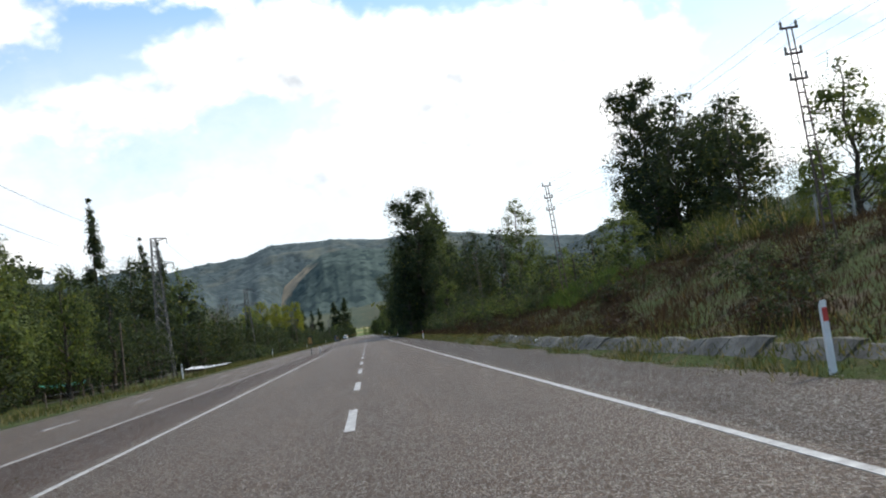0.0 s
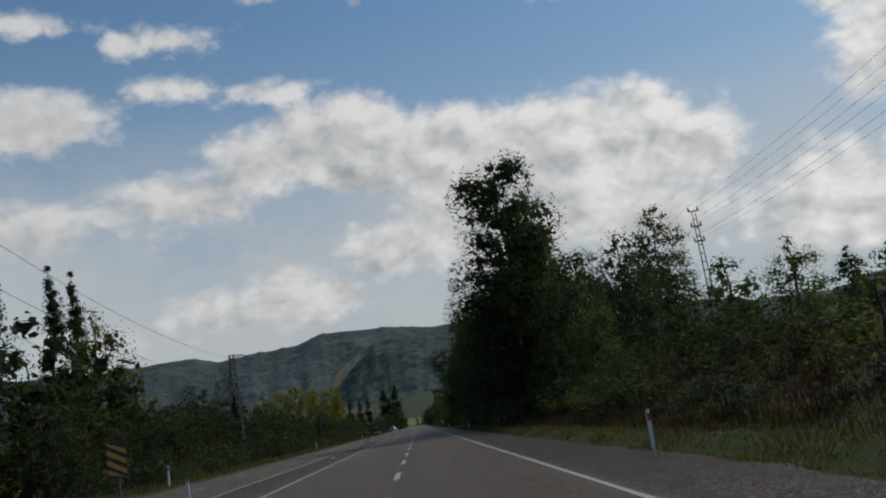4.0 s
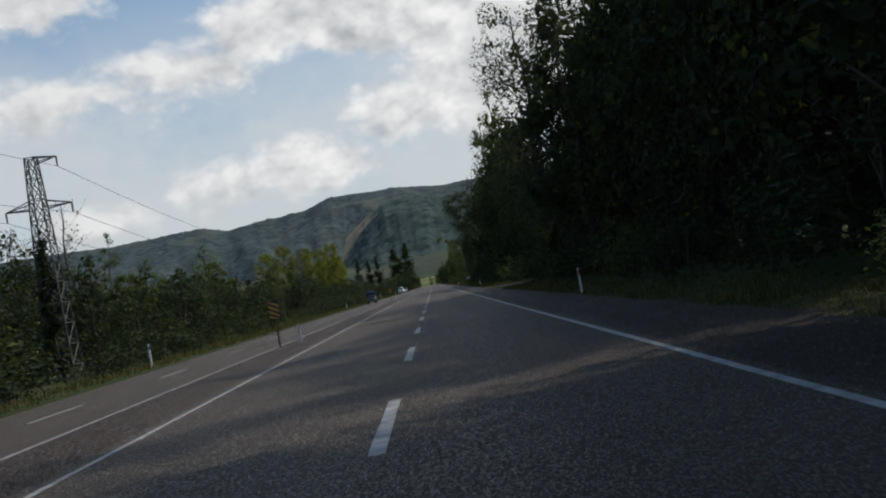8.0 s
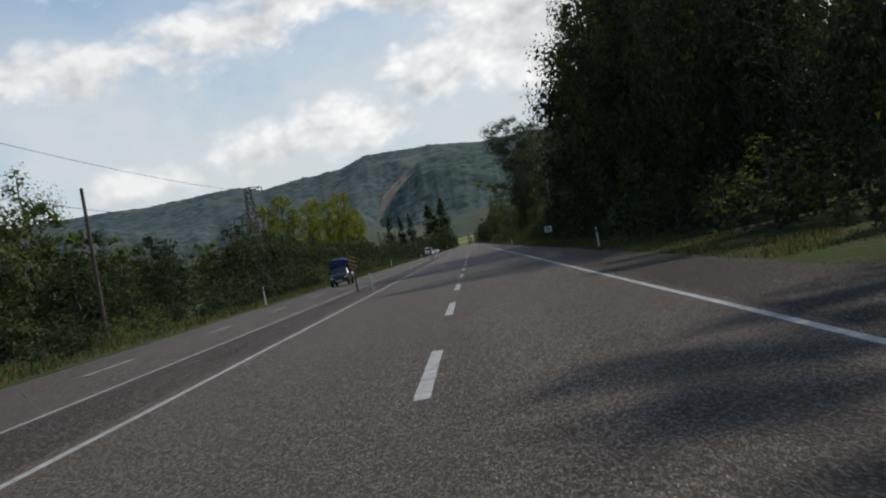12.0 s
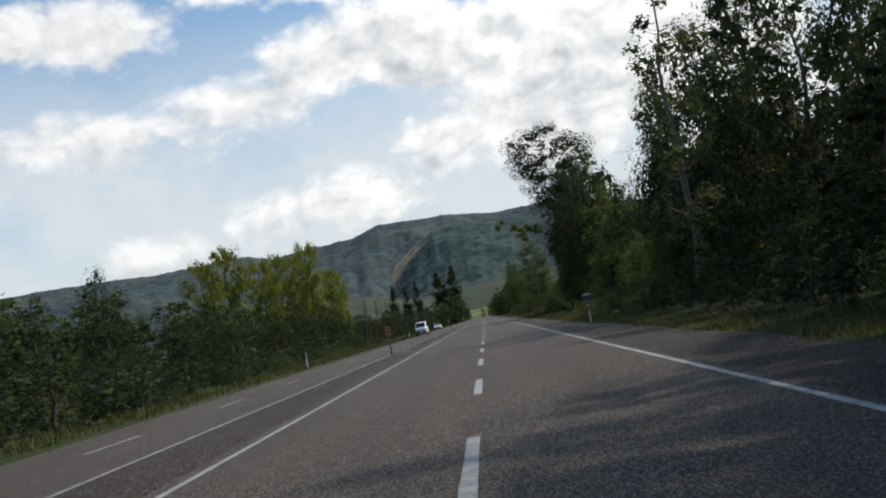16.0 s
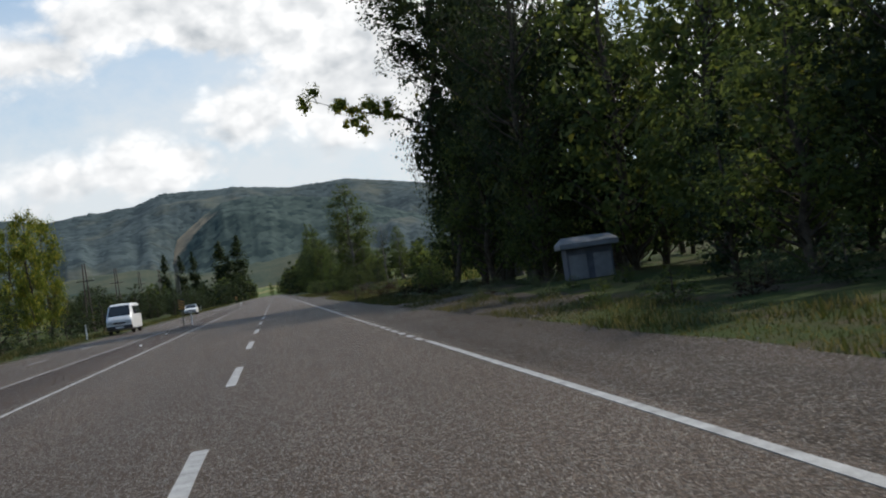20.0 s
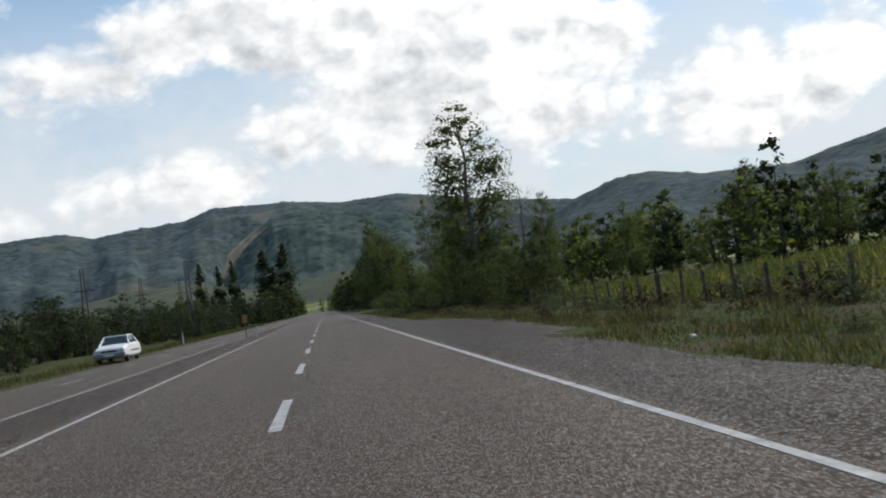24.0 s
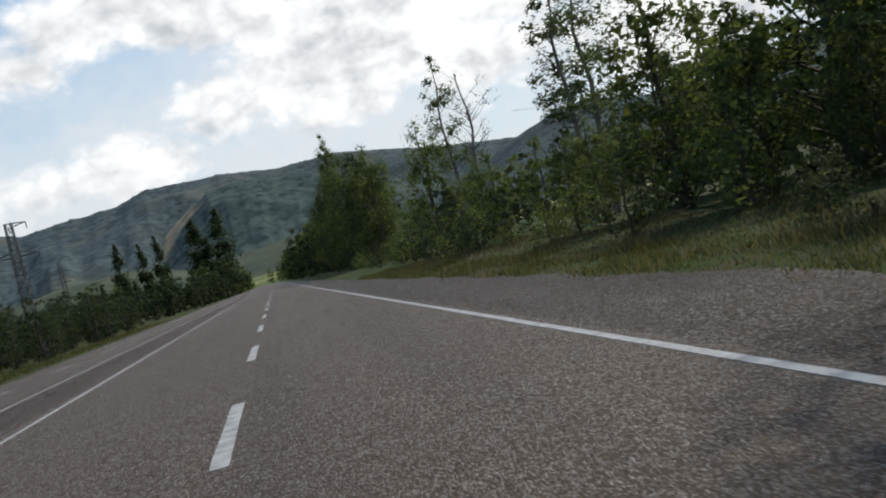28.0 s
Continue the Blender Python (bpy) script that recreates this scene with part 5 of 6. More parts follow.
def pylon(x, y, top, turn=0, name="pylon", foot=-1.2, base=0.95):
    """A lattice pylon with one bracket at the top and a double cross arm below."""
    h = top - foot
    p = thing(name, "slim grey lattice power pylon with a wide lower arm", "pylon", (x, y, foot), turn, "lattice pylons left of the road")
    half = lambda z: base - (base - 0.33) * z / h
    levels = [h * k / 11 for k in range(12)]
    for sx in (-1, 1):
        for sy in (-1, 1):
            part("leg", rods((Vector((sx * half(0), sy * half(0), -0.2)), Vector((sx * half(h), sy * half(h), h)), 0.07, 0.05), n=5), M_STEEL, p)
    for i, (za, zb) in enumerate(zip(levels, levels[1:])):
        a, b = half(za), half(zb)
        for s in (-1, 1):
            for q0, q1 in (((-a, s * a, za), (b, s * b, zb)), ((a, s * a, za), (-b, s * b, zb)), ((s * a, -a, za), (s * b, b, zb)), ((s * a, a, za), (s * b, -b, zb)), ((-b, s * b, zb), (b, s * b, zb)), ((s * b, -b, zb), (s * b, b, zb))):
                part("brace", rods((q0, q1, 0.035), n=4), M_STEEL, p)
    za = h - 3.6
    for side, reach in ((1, 2.3), (-1, 2.3)):
        bm = bmesh.new()
        tip = Vector((side * reach, 0, za + 0.1))
        for sy in (-1, 1):
            rod(bm, (side * half(za), sy * half(za), za), tip, 0.045, n=5)
            rod(bm, (side * half(za), sy * half(za), za + 0.55), tip, 0.04, n=5)
        for k in (0.33, 0.66):
            a = Vector((side * half(za), half(za), za)).lerp(tip, k)
            b = Vector((side * half(za), half(za), za + 0.55)).lerp(tip, k)
            rod(bm, a, b, 0.025, n=4), rod(bm, (a.x, -a.y, a.z), a, 0.025, n=4)
        arm = part("lower_arm", bm, M_STEEL, p)
        part("insulator", rods((tip, tip - Vector((0, 0, 0.7)), 0.07, 0.05), n=8), M_BLACK, arm, "hanging dark insulator string")
    bm = bmesh.new()
    tip = Vector((1.75, 0, h - 0.15))
    for sy in (-1, 1):
        rod(bm, (half(h), sy * half(h), h), tip, 0.045, n=5), rod(bm, (half(h), sy * half(h), h - 0.4), tip, 0.04, n=5)
    arm = part("top_bracket", bm, M_STEEL, p)
    part("insulator", rods((tip, tip - Vector((0, 0, 0.7)), 0.07, 0.05), n=8), M_BLACK, arm, "hanging dark insulator string")
    return p


PYLONS = [(-27, 42, 18.5), (-26.2, 126.6, 17.7), (-25.3, 212, 14.9), (-25.2, 336, 12.9)]
for x, y, top in PYLONS:
    pylon(x, y, top)
pylon(-24.5, 640, 14.0, base=0.62)
for (xa, ya, za), (xb, yb, zb) in zip(PYLONS, PYLONS[1:]):
    for dx, dz in ((1.75, -0.85), (2.3, -4.2), (-2.3, -4.2)):
        wire("power_line", (xa + dx, ya, za + dz), (xb + dx, yb, zb + dz), 1.8, 0.018, "sagging power line between pylons")


def twin_pole(x, y, top, foot=-1.0):
    """Two dark poles side by side with a short cross arm."""
    h = top - foot
    p = thing("twin_pole", "pair of dark wooden poles with a cross arm", "utility pole", (x, y, foot), 0, "dark poles left of the road")
    for sx in (-0.55, 0.55):
        part("pole", rods((Vector((sx, 0, -0.2)), Vector((sx * 0.35, 0, h)), 0.15, 0.1), n=8), M_RUST, p)
    part("cross_arm", boxes((-1.5, 1.5, -0.07, 0.07, h * 0.74, h * 0.74 + 0.14), bevel=0.015), M_RUST, p)
    part("brace", rods((Vector((-0.5, 0, h * 0.3)), Vector((0.4, 0, h * 0.55)), 0.04), (Vector((0.5, 0, h * 0.3)), Vector((-0.4, 0, h * 0.55)), 0.04), n=5), M_RUST, p)
    for sx in (-1.4, 0, 1.4):
        part("insulator", rods((Vector((sx, 0, h * 0.74 + 0.14)), Vector((sx, 0, h * 0.74 + 0.4)), 0.07, 0.04), n=8), M_CONCRETE, p)
    return p


for x, y, top in [(-31, 548, 11.0), (-34, 600, 12.0), (-37, 660, 13), (-40, 735, 16)]:
    twin_pole(x, y, top)


def wood_pole(x, y, h):
    p = thing("wooden_pole", "single dark wooden pole", "utility pole", (x, y, land(x, y)), 0, "dark poles left of the road")
    part("pole", rods((Vector((0, 0, -0.3)), Vector((0.1, 0, h)), 0.13, 0.09), n=9), M_WOOD, p)
    part("cap", rods((Vector((0.1, 0, h)), Vector((0.1, 0, h + 0.06)), 0.1, 0.03), n=9), M_WOOD, p)
    return p


for x, y, h in [(-23.0, 92, 6.5), (-19.7, 272.5, 9.0)]:
    wood_pole(x, y, h)

# the low sloped concrete wall at the foot of the bank
wall = thing("retaining_wall", "low broken wall of mossy sloped concrete slabs", "wall", (0, 0, 0), 0, kind="structure")
y, k = 6.0, 0
wr = random.Random(61)
while y < 60:
    long, h = wr.uniform(1.0, 1.7), wr.uniform(0.3, 0.36) * (1 - 0.6 * ease(44, 60, y))
    bm = boxes((-0.07, 0.07, 0.0, long, -0.3, h))
    bmesh.ops.subdivide_edges(bm, edges=list(bm.edges), cuts=2, use_grid_fill=True)
    for v in bm.verts:
        v.co.x += 1.25 * max(0.0, v.co.z + 0.12) + 0.02 * noise.noise((k * 3.1, v.co.y * 3, v.co.z * 5))
        v.co.z += (0.05 * noise.noise((k * 0.7, v.co.y * 1.4, 2.0)) - 0.01) * (v.co.z > 0.2)
    ob = part("slab", bm, M_MOSSY, wall)
    ob.matrix_world = pose(6.3 + 0.25 * wobble(3, y, 0.06) + 0.5 * ease(45, 60, y), y, 0.0, wr.uniform(-0.5, 0.5), wr.uniform(-2, 2), wr.uniform(-0.8, 0.8))
    y, k = y + long + wr.uniform(0.01, 0.05), k + 1


def fence(name, pts, label, gap, h, mat, rails, foot):
    f = thing(name, label, "fence", (0, 0, 0), 0)
    r = random.Random(len(pts) * 7)
    for (xa, ya), (xb, yb) in zip(pts, pts[1:]):
        n = max(1, int(math.hypot(xb - xa, yb - ya) / gap))
        prev = None
        for i in range(n + 1):
            x, y = xa + (xb - xa) * i / n, ya + (yb - ya) * i / n
            z = land(x, y) if foot is None else foot
            post = part("post", rods((Vector((0, 0, -0.3)), Vector((r.uniform(-0.08, 0.08), r.uniform(-0.08, 0.08), h * r.uniform(0.85, 1.1))), 0.055, 0.045), n=7), mat, f)
            post.location = (x, y, z)
            if prev is not None:
                for k in rails:
                    bm = rods((Vector((prev[0], prev[1], prev[2] + k * h)), Vector((x, y, z + k * h)), 0.008), n=4)
                    part("wire", bm, M_WIRE, f)
            prev = (x, y, z)
    return f


fence("field_fence", [(11.4, 458), (11.2, 485), (11.6, 507)], "rough wooden post and wire fence at the field", 1.7, 0.95, M_WOOD, (0.45, 0.85), None)
fence("yard_fence", [(-17.0, 52), (-17.2, 118)], "leaning wooden post fence with wire", 2.2, 1.1, M_WOOD, (0.5, 0.85), None)
fence("bank_fence", [(17.5, 28), (21, 66)], "concrete post and wire fence on the bank", 3.0, 1.4, M_CONCRETE, (0.5, 0.9), None)


def shed(x, y, w_, d_, h, turn, name, label, roof_mat):
    """A low roadside stall: posts, a sagging cover, side sheets."""
    s = thing(name, label, "stall", (x, y, land(x, y)), turn)
    for sx in (-1, 1):
        for sy in (-1, 1):
            part("post", rods((Vector((sx * w_ / 2, sy * d_ / 2, -0.3)), Vector((sx * w_ / 2, sy * d_ / 2, h * (1.05 if sy > 0 else 0.9))), 0.05), n=7), M_WOOD, s)
    nx, ny = 10, 8
    verts = [(w_ * 1.1 * (i / nx - 0.5), d_ * 1.1 * (j / ny - 0.5), h * (0.92 + 0.14 * j / ny) + 0.1 * noise.noise((i * 0.6, j * 0.6, x)) - 0.12 * math.sin(math.pi * i / nx)) for j in range(ny + 1) for i in range(nx + 1)]
    verts += [(a, b, c - 0.03) for a, b, c in verts]
    m = (nx + 1) * (ny + 1)
    faces = []
    for j in range(ny):
        for i in range(nx):
            q = (j * (nx + 1) + i, j * (nx + 1) + i + 1, (j + 1) * (nx + 1) + i + 1, (j + 1) * (nx + 1) + i)
            faces += [q, tuple(m + k for k in reversed(q))]
    cover = new("cover", mesh_of("cover", verts, faces, roof_mat, True))
    cover.parent = s
    part("side_sheet", boxes((-w_ / 2, w_ / 2, d_ / 2 - 0.03, d_ / 2, 0.1, h * 0.9), bevel=0.008), M_WOOD, s)
    part("counter", boxes((-w_ / 2, w_ / 2, -d_ / 2, -d_ / 2 + 0.4, 0.55, 0.62), bevel=0.01), M_WOOD, s)
    return s


shed(-29, 93, 3.8, 2.4, 1.5, 20, "roadside_stall", "small wooden stall under a bright green tarpaulin", M_GREENTARP)
shed(-18.8, 114, 4.6, 2.4, 1.1, -8, "covered_stack", "low stack under pale grey sheeting", M_SHEET)

# white notice board among the trees
board = thing("notice_board", "small white notice board on two thin posts", "notice board", (5.95, 286.5, -0.1), -4)
for sx in (-0.15, 0.15):
    part("post", rods((Vector((sx, 0.03, -0.3)), Vector((sx, 0.03, 1.5)), 0.02), n=8), M_STEEL, board)
panel = part("panel", boxes((-0.24, 0.24, -0.015, 0.01, 1.12, 1.53), bevel=0.006), M_WHITE, board)
for k, (x0, x1, z) in enumerate([(-0.18, 0.17, 1.45), (-0.16, 0.15, 1.36), (-0.15, 0.17, 1.27), (-0.12, 0.1, 1.19)]):
    part("text_bar", boxes((x0, x1, -0.02, -0.016, z - 0.024, z + 0.024)), M_BLUE, panel, "dark bar of unreadable writing")

# the small roofed shelter with two pale panels
kiosk = thing("kiosk", "small dark kiosk with a pale overhanging roof and two grey panels", "kiosk", (13.6, 414, -0.12), -10)
part("body", boxes((-0.95, 0.95, -0.6, 0.7, -0.2, 1.52), bevel=0.02), M_BOX, kiosk)
roof = part("roof", boxes((-1.2, 1.2, -0.95, 0.95, 1.52, 1.74), bevel=0.04), M_GREYBOX, kiosk, "pale sheet-metal roof")
bm = bmesh.new()
v = [bm.verts.new(q) for q in ((-1.2, -0.95, 1.74), (1.2, -0.95, 1.74), (1.2, 0.95, 1.74), (-1.2, 0.95, 1.74), (-1.0, 0, 2.0), (1.0, 0, 2.0))]
for f in ((0, 1, 5, 4), (2, 3, 4, 5), (1, 2, 5), (3, 0, 4), (3, 2, 1, 0)):
    bm.faces.new([v[i] for i in f])
part("roof_hood", bm, M_GREYBOX, roof, "shallow pitched hood")
for sx in (-0.5, 0.5):
    pan = part("panel", boxes((sx - 0.36, sx + 0.36, -0.66, -0.605, 0.25, 1.25), bevel=0.012), M_GREYBOX, kiosk, "pale grey front panel")
    for zf in (0.18, 1.26):
        part("frame_strip", boxes((sx - 0.4, sx + 0.4, -0.64, -0.602, zf, zf + 0.06), bevel=0.006), M_BOX, pan)
part("plinth", boxes((-1.05, 1.05, -0.7, 0.8, -0.3, 0.08), bevel=0.02), M_CONCRETE, kiosk)


# ---- vehicles ----
def wheel(parent, x, y, r, wdt):
    side = 1 if x > 0 else -1
    bm = bmesh.new()
    seg = 20
    prof = [(r * 0.62, -wdt / 2), (r * 0.95, -wdt / 2), (r, -wdt / 2 + 0.03), (r, wdt / 2 - 0.03), (r * 0.95, wdt / 2), (r * 0.62, wdt / 2)]
    ring = [[bm.verts.new((x + b, y + a * math.cos(k * math.tau / seg), r + a * math.sin(k * math.tau / seg))) for a, b in prof] for k in range(seg)]
    for k in range(seg):
        for i in range(len(prof)):
            bm.faces.new((ring[k][i], ring[k][(i + 1) % 6], ring[(k + 1) % seg][(i + 1) % 6], ring[(k + 1) % seg][i]))
    bmesh.ops.recalc_face_normals(bm, faces=list(bm.faces))
    wh = part("wheel", bm, M_RUBBER, parent, "black tyre")
    part("rim", rods((Vector((x - wdt * 0.3, y, r)), Vector((x + side * wdt * 0.36, y, r)), r * 0.62, r * 0.55), n=18), M_CHROME, wh, "dull metal rim")


def shell(parent, name, sections, mat, label=""):
    """A car's skin lofted through cross sections: y, half width below, half width above, z below, z above."""
    bm = bmesh.new()
    rings = []
    for y, wl, wu, zl, zu in sections:
        c = 0.10 * min(1.0, (zu - zl) / 0.4)
        rings.append([bm.verts.new(q) for q in ((-wl * 0.9, y, zl), (-wl, y, zl + c), (-wl, y, (zl + zu) / 2), (-wu, y, zu - c), (-wu * 0.86, y, zu), (0, y, zu + 0.03), (wu * 0.86, y, zu), (wu, y, zu - c), (wl, y, (zl + zu) / 2), (wl, y, zl + c), (wl * 0.9, y, zl))])
    n = len(rings[0])
    for a, b in zip(rings, rings[1:]):
        for i in range(n):
            bm.faces.new((a[i], a[(i + 1) % n], b[(i + 1) % n], b[i]))
    bm.faces.new(rings[0]), bm.faces.new(list(reversed(rings[-1])))
    bmesh.ops.recalc_face_normals(bm, faces=list(bm.faces))
    ob = part(name, bm, mat, parent, label)
    return ob


def panes(parent, quads, out=0.012):
    for name, q in quads:
        bm = bmesh.new()
        pts = [Vector(p) for p in q]
        nrm = (pts[1] - pts[0]).cross(pts[2] - pts[0]).normalized() * out
        f = bm.faces.new([bm.verts.new(p + nrm) for p in pts])
        g = bmesh.ops.extrude_face_region(bm, geom=[f])["geom"]
        bmesh.ops.translate(bm, vec=-nrm * 1.6, verts=[k for k in g if isinstance(k, bmesh.types.BMVert)])
        bmesh.ops.recalc_face_normals(bm, faces=list(bm.faces))
        part(name, bm, M_GLASS, parent, "dark glass pane")


def sedan(x, y, turn):
    """A boxy saloon car; its nose points along -y."""
    c = thing("car", "boxy white saloon car on the oncoming lanes", "car", (x, y, -0.04), turn)
    body = shell(c, "body", [(-2.12, 0.74, 0.72, 0.42, 0.68), (-2.05, 0.8, 0.78, 0.3, 0.78), (-1.2, 0.83, 0.8, 0.24, 0.9), (-0.75, 0.84, 0.81, 0.22, 0.95), (1.2, 0.84, 0.81, 0.22, 0.97), (2.0, 0.82, 0.78, 0.28, 0.98), (2.16, 0.76, 0.72, 0.42, 0.9)], M_CARWHITE)
    shell(c, "cabin_glass", [(-0.78, 0.74, 0.72, 0.9, 0.98), (-0.16, 0.72, 0.6, 0.9, 1.33), (0.2, 0.72, 0.6, 0.9, 1.36), (0.95, 0.72, 0.6, 0.9, 1.34), (1.56, 0.72, 0.68, 0.92, 1.0)], M_GLASS, "dark cabin windows")
    part("roof", boxes((-0.6, 0.6, -0.2, 0.98, 1.34, 1.42), bevel=0.035), M_CARWHITE, c, "white roof panel")
    for s in (-1, 1):
        for q0, q1 in (((0.76, -0.8, 0.93), (0.61, -0.18, 1.37)), ((0.77, 0.3, 0.93), (0.61, 0.3, 1.37)), ((0.77, 1.5, 0.95), (0.61, 0.95, 1.37))):
            part("pillar", rods((Vector((s * q0[0], q0[1], q0[2])), Vector((s * q1[0], q1[1], q1[2])), 0.045, 0.035), n=6), M_CARWHITE, c)
    for s in (-1, 1):
        part("headlight", boxes((s * 0.6 - 0.16, s * 0.6 + 0.16, -2.16, -2.06, 0.58, 0.72), bevel=0.015), M_LAMP, c, "clear rectangular headlight")
        part("mirror", boxes((s * 0.92 - 0.07, s * 0.92 + 0.07, -0.5, -0.4, 0.98, 1.1), bevel=0.02), M_BLACK, c)
        part("door_strip", boxes((s * 0.845 - 0.012, s * 0.845 + 0.012, -0.7, 1.3, 0.52, 0.58), bevel=0.005), M_BLACK, c)
        for yy in (-1.35, 1.3):
            wheel(c, s * 0.72, yy, 0.3, 0.19)
    part("grille", boxes((-0.4, 0.4, -2.155, -2.1, 0.58, 0.7), bevel=0.01), M_BLACK, c, "black slatted grille")
    part("front_bumper", boxes((-0.8, 0.8, -2.22, -2.04, 0.34, 0.52), bevel=0.035), M_GREYBOX, c, "grey plastic bumper")
    part("rear_bumper", boxes((-0.8, 0.8, 2.08, 2.24, 0.34, 0.54), bevel=0.035), M_GREYBOX, c, "grey plastic bumper")
    part("plate", boxes((-0.26, 0.26, -2.235, -2.215, 0.38, 0.48)), M_WHITE, c, "blank number plate")
    return c


def van(x, y, turn):
    """A small box-shaped white minibus; its nose points along -y."""
    c = thing("minibus", "white minibus with a tall glassy front on the oncoming lanes", "van", (x, y, -0.04), turn)
    shell(c, "body", [(-2.35, 0.82, 0.8, 0.4, 0.98), (-2.25, 0.88, 0.86, 0.3, 1.12), (-1.75, 0.9, 0.84, 0.26, 1.5), (-1.35, 0.9, 0.78, 0.26, 2.0), (-0.9, 0.9, 0.78, 0.26, 2.08), (2.1, 0.9, 0.78, 0.26, 2.06), (2.3, 0.88, 0.76, 0.34, 1.96)], M_CARWHITE)
    panes(c, [("windscreen", ((-0.74, -2.06, 1.28), (0.74, -2.06, 1.28), (0.66, -1.42, 1.92), (-0.66, -1.42, 1.92)))], 0.06)
    for s in (-1, 1):
        for a, b in ((-1.2, -0.35), (-0.25, 0.85), (0.95, 1.95)):
            k = ((s * 0.87, a, 1.3), (s * 0.87, b, 1.3), (s * 0.8, b, 1.85), (s * 0.8, a, 1.85))
            panes(c, [("side_window", k if s > 0 else tuple(reversed(k)))], 0.03)
        part("headlight", boxes((s * 0.62 - 0.17, s * 0.62 + 0.17, -2.4, -2.28, 0.72, 0.92), bevel=0.02), M_LAMP, c, "clear headlight")
        part("mirror", boxes((s * 1.02 - 0.08, s * 1.02 + 0.08, -1.7, -1.6, 1.3, 1.55), bevel=0.02), M_BLACK, c)
        for yy in (-1.5, 1.45):
            wheel(c, s * 0.78, yy, 0.31, 0.2)
    part("front_bumper", boxes((-0.86, 0.86, -2.46, -2.24, 0.34, 0.6), bevel=0.04), M_BLACK, c, "black plastic bumper")
    part("grille", boxes((-0.42, 0.42, -2.4, -2.3, 0.72, 0.84), bevel=0.01), M_BLACK, c)
    part("plate", boxes((-0.26, 0.26, -2.475, -2.455, 0.42, 0.53)), M_WHITE, c, "blank number plate")
    return c


def truck(x, y, turn):
    """A pick-up with a tall canvas cover over its bed; its nose points along -y."""
    c = thing("truck", "dark pick-up truck with a tall blue canvas cover over its bed", "truck", (x, y, -0.04), turn)
    shell(c, "cab", [(-2.5, 0.74, 0.72, 0.5, 0.82), (-2.42, 0.82, 0.78, 0.4, 0.92), (-1.5, 0.84, 0.8, 0.36, 1.02), (-1.3, 0.84, 0.8, 0.36, 1.06), (-0.85, 0.84, 0.68, 0.36, 1.52), (-0.6, 0.84, 0.66, 0.36, 1.58), (-0.05, 0.84, 0.68, 0.36, 1.58)], M_DARKPAINT, "dark cab and bonnet")
    panes(c, [("windscreen", ((-0.7, -1.32, 1.06), (0.7, -1.32, 1.06), (0.6, -0.86, 1.5), (-0.6, -0.86, 1.5)))], 0.04)
    part("hood_edge", boxes((-0.62, 0.62, -2.3, -1.45, 0.99, 1.03), bevel=0.015), M_CHROME, c, "pale shining bonnet top")
    for s in (-1, 1):
        k = ((s * 0.83, -1.05, 1.04), (s * 0.83, -0.15, 1.04), (s * 0.72, -0.15, 1.48), (s * 0.72, -0.72, 1.48))
        panes(c, [("side_window", k if s > 0 else tuple(reversed(k)))], 0.03)
        part("headlight", boxes((s * 0.6 - 0.13, s * 0.6 + 0.13, -2.54, -2.44, 0.66, 0.8), bevel=0.02), M_LAMP, c, "clear headlight")
        part("mirror", boxes((s * 0.96 - 0.08, s * 0.96 + 0.08, -1.12, -1.02, 1.06, 1.24), bevel=0.02), M_BLACK, c)
        part("side_board", boxes((s * 0.86 - 0.025, s * 0.86 + 0.025, 0.02, 2.5, 0.72, 1.08), bevel=0.01), M_BLUE, c, "blue side board")
        part("side_stripe", boxes((s * 0.895 - 0.006, s * 0.895 + 0.006, 0.1, 2.45, 0.86, 0.98), bevel=0.003), M_WHITE, c, "white stripe along the side board")
        for yy in (-1.7, 1.5):
            wheel(c, s * 0.74, yy, 0.34, 0.21)
    part("grille", boxes((-0.42, 0.42, -2.535, -2.45, 0.64, 0.8), bevel=0.01), M_BLACK, c, "black grille")
    part("front_bumper", boxes((-0.84, 0.84, -2.64, -2.46, 0.38, 0.56), bevel=0.03), M_BLACK, c, "black bumper")
    part("chassis", boxes((-0.42, 0.42, -1.4, 2.4, 0.42, 0.64), bevel=0.02), M_BLACK, c)
    part("bed", boxes((-0.84, 0.84, 0.0, 2.52, 0.62, 0.8), bevel=0.02), M_BLUE, c, "blue truck bed")
    bm = boxes((-0.86, 0.86, -0.35, 2.5, 1.09, 2.3))
    bmesh.ops.subdivide_edges(bm, edges=list(bm.edges), cuts=6, use_grid_fill=True)
    for v in bm.verts:
        d = noise.noise(v.co * 1.6)
        v.co += Vector((0.035 * d, 0.03 * d, 0.05 * d - 0.28 * v.co.x ** 2 * (v.co.z > 2.0)))
        if v.co.y < 0.0 and v.co.z < 1.68:
            v.co.z = 1.68
    part("canvas_cover", bm, M_TARP, c, "blue canvas cover over the bed and the cab")
    part("roof_rack", rods((Vector((-0.6, -0.3, 2.32)), Vector((0.6, -0.3, 2.32)), 0.02), (Vector((-0.6, 0.6, 2.34)), Vector((0.6, 0.6, 2.34)), 0.02), n=6), M_CHROME, c)
    part("plate", boxes((-0.26, 0.26, -2.655, -2.64, 0.42, 0.53)), M_WHITE, c, "blank number plate")
    c.scale = (0.8, 0.82, 0.82)
    return c


truck(-8.95, 289.2, 2)
van(-9.9, 447.0, 0)
sedan(-10.6, 509.2, 0)

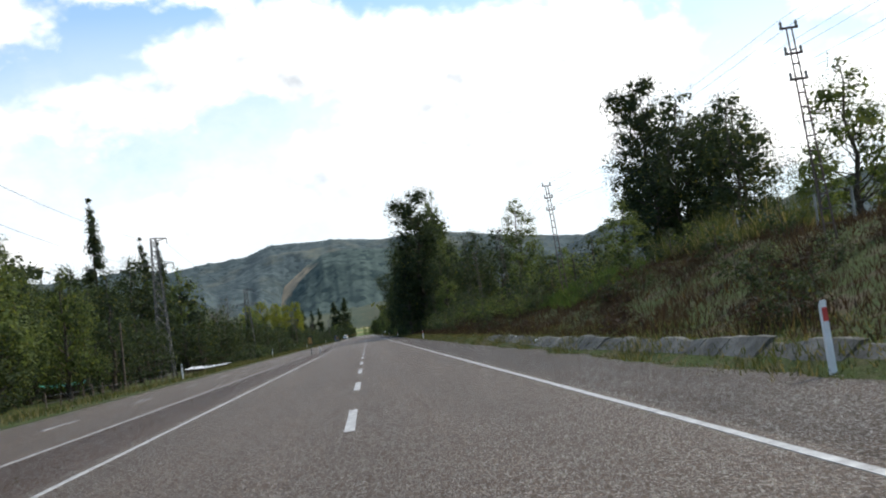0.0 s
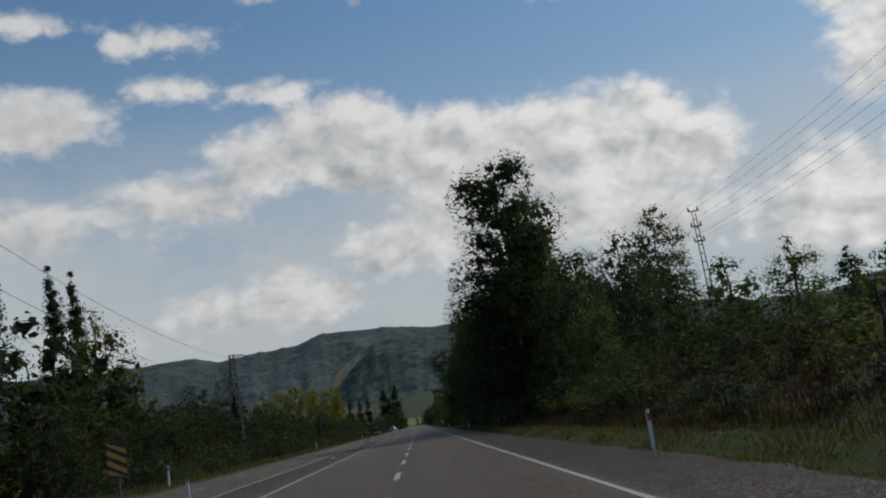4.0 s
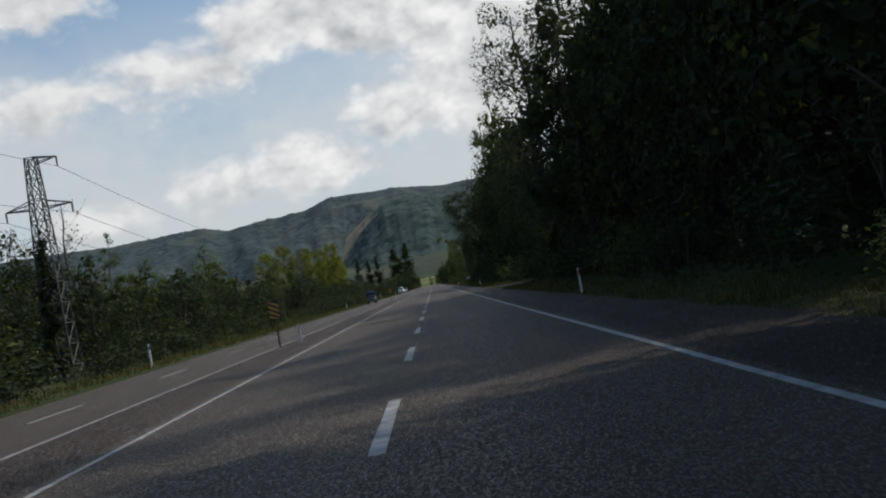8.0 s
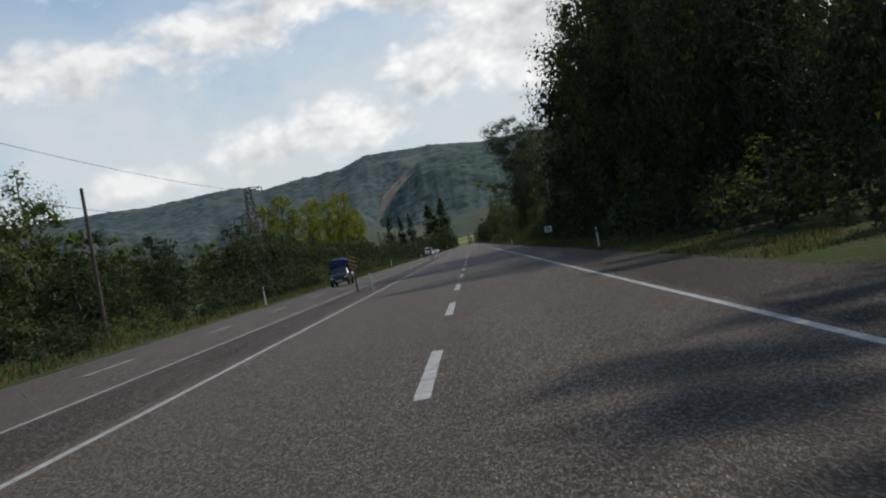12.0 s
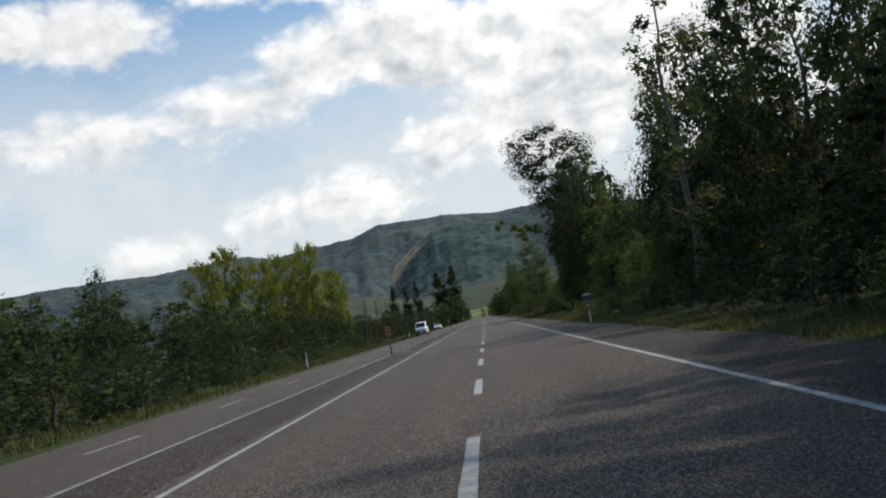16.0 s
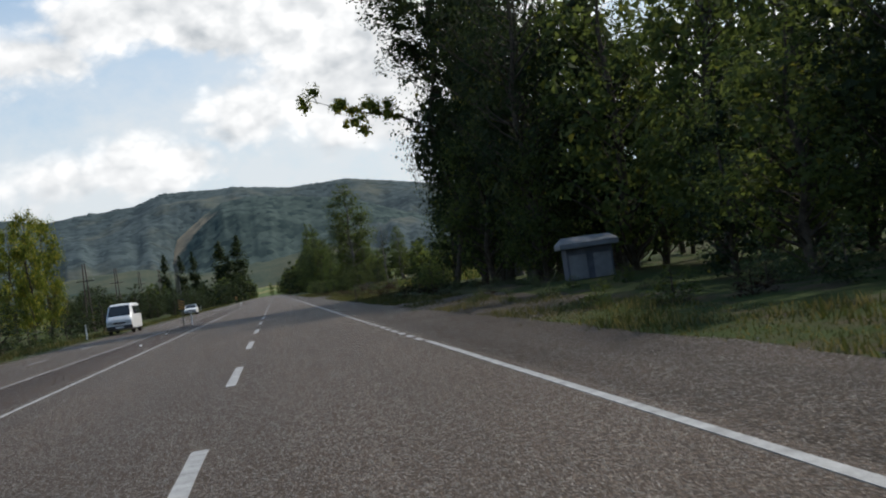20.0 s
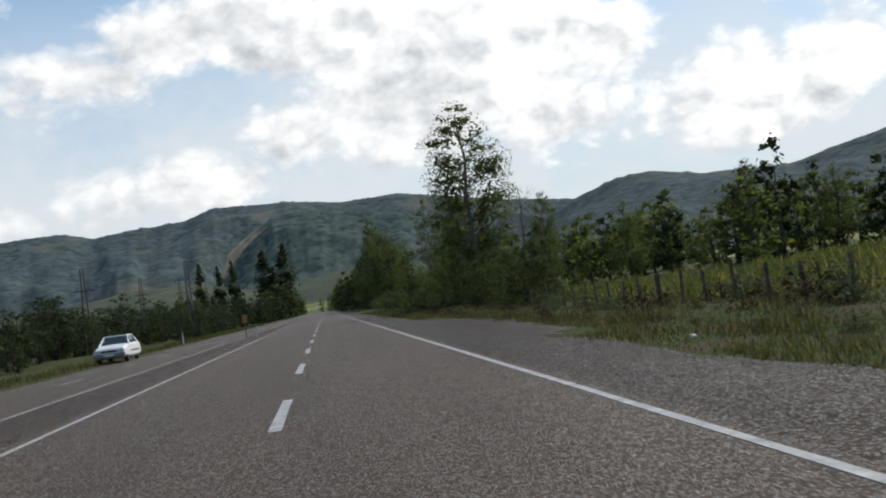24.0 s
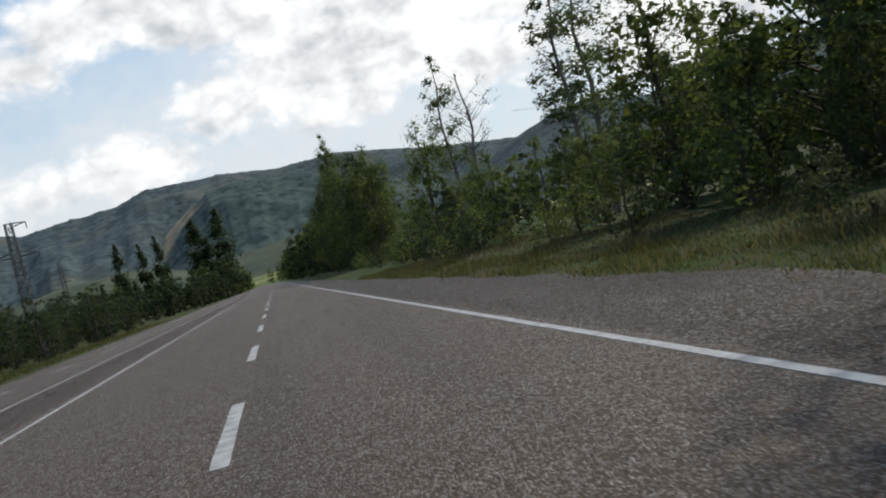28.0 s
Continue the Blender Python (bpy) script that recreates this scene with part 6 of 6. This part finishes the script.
# litter along the median and the foot of the bank
lr = random.Random(77)
for x, y in [(-4.11, 412.2), (-4.48, 423.4), (6.6, 34.5), (7.4, 46.0), (7.0, 58.5), (6.9, 41.0), (-4.3, 128.0), (8.2, 60), (6.9, 472.0), (7.6, 540.0), (-4.7, 300.0), (7.9, 33)]:
    z = land(x, y) + 0.02 if x > 5.6 else 0.05
    bm = bmesh.new()
    bmesh.ops.create_icosphere(bm, subdivisions=2, radius=0.055)
    for v in bm.verts:
        v.co *= 1 + 0.6 * noise.noise(v.co * 17 + Vector((x, y, 0)))
        v.co.z = v.co.z * 0.55 + 0.04
    ob = part("litter", bm, M_WHITE, None, "crumpled white plastic bag in the grass")
    ob.matrix_world = pose(x, y, z, 0, 0, lr.uniform(0, 360))
    tagged(ob, "crumpled white plastic bag in the grass", "litter", "litter beside the road")

# loose stones on the shoulder
sr = np.random.default_rng(91)
n_st = 11000
sx, sy, ss = 4.0 + 2.3 * sr.random(n_st) ** 0.7, sr.uniform(0, 585, n_st), sr.uniform(0.008, 0.022, n_st)
octa = np.array([(1, 0, 0), (0, 1, 0), (-1, 0, 0), (0, -1, 0), (0, 0, 0.8), (0, 0, -0.6)], float)
sv = octa[None] * ss[:, None, None] * sr.uniform(0.6, 1.35, (n_st, 6, 1))
turn_ = sr.uniform(0, 6.28, n_st)
cs, sn = np.cos(turn_)[:, None], np.sin(turn_)[:, None]
sv = np.stack([sv[..., 0] * cs - sv[..., 1] * sn, sv[..., 0] * sn + sv[..., 1] * cs, sv[..., 2]], -1)
sv += np.stack([sx, sy, np.where(sx > 6.0, -0.04, -0.02 - 0.01 * (sx - 3.7)) + ss * 0.3], 1)[:, None]
fan = np.array([(0, 1, 4), (1, 2, 4), (2, 3, 4), (3, 0, 4), (1, 0, 5), (2, 1, 5), (3, 2, 5), (0, 3, 5)])
sf = (fan[None] + 6 * np.arange(n_st)[:, None, None]).reshape(-1, 3)
M_STONE = worn("loose_stone", (0.05, 0.042, 0.036), (0.3, 0.265, 0.23), 12, 60, 0.8, 0, 0.002)
tagged(new("loose_stones", mesh_of("loose_stones", sv.reshape(-1, 3).tolist(), sf.tolist(), M_STONE)), "loose grey-brown stones on the shoulder", "gravel", kind="stuff")

stake = thing("marker_stake", "dark weathered wooden stake at the shoulder's edge", "stake", (5.9, 437.5, -0.05), 12)
part("stake_body", boxes((-0.045, 0.045, -0.04, 0.04, -0.2, 0.85), bevel=0.012), M_WOOD, stake)
part("stake_tip", rods((Vector((0, 0, 0.85)), Vector((0.01, 0, 0.93)), 0.042, 0.015), n=6), M_WOOD, stake)
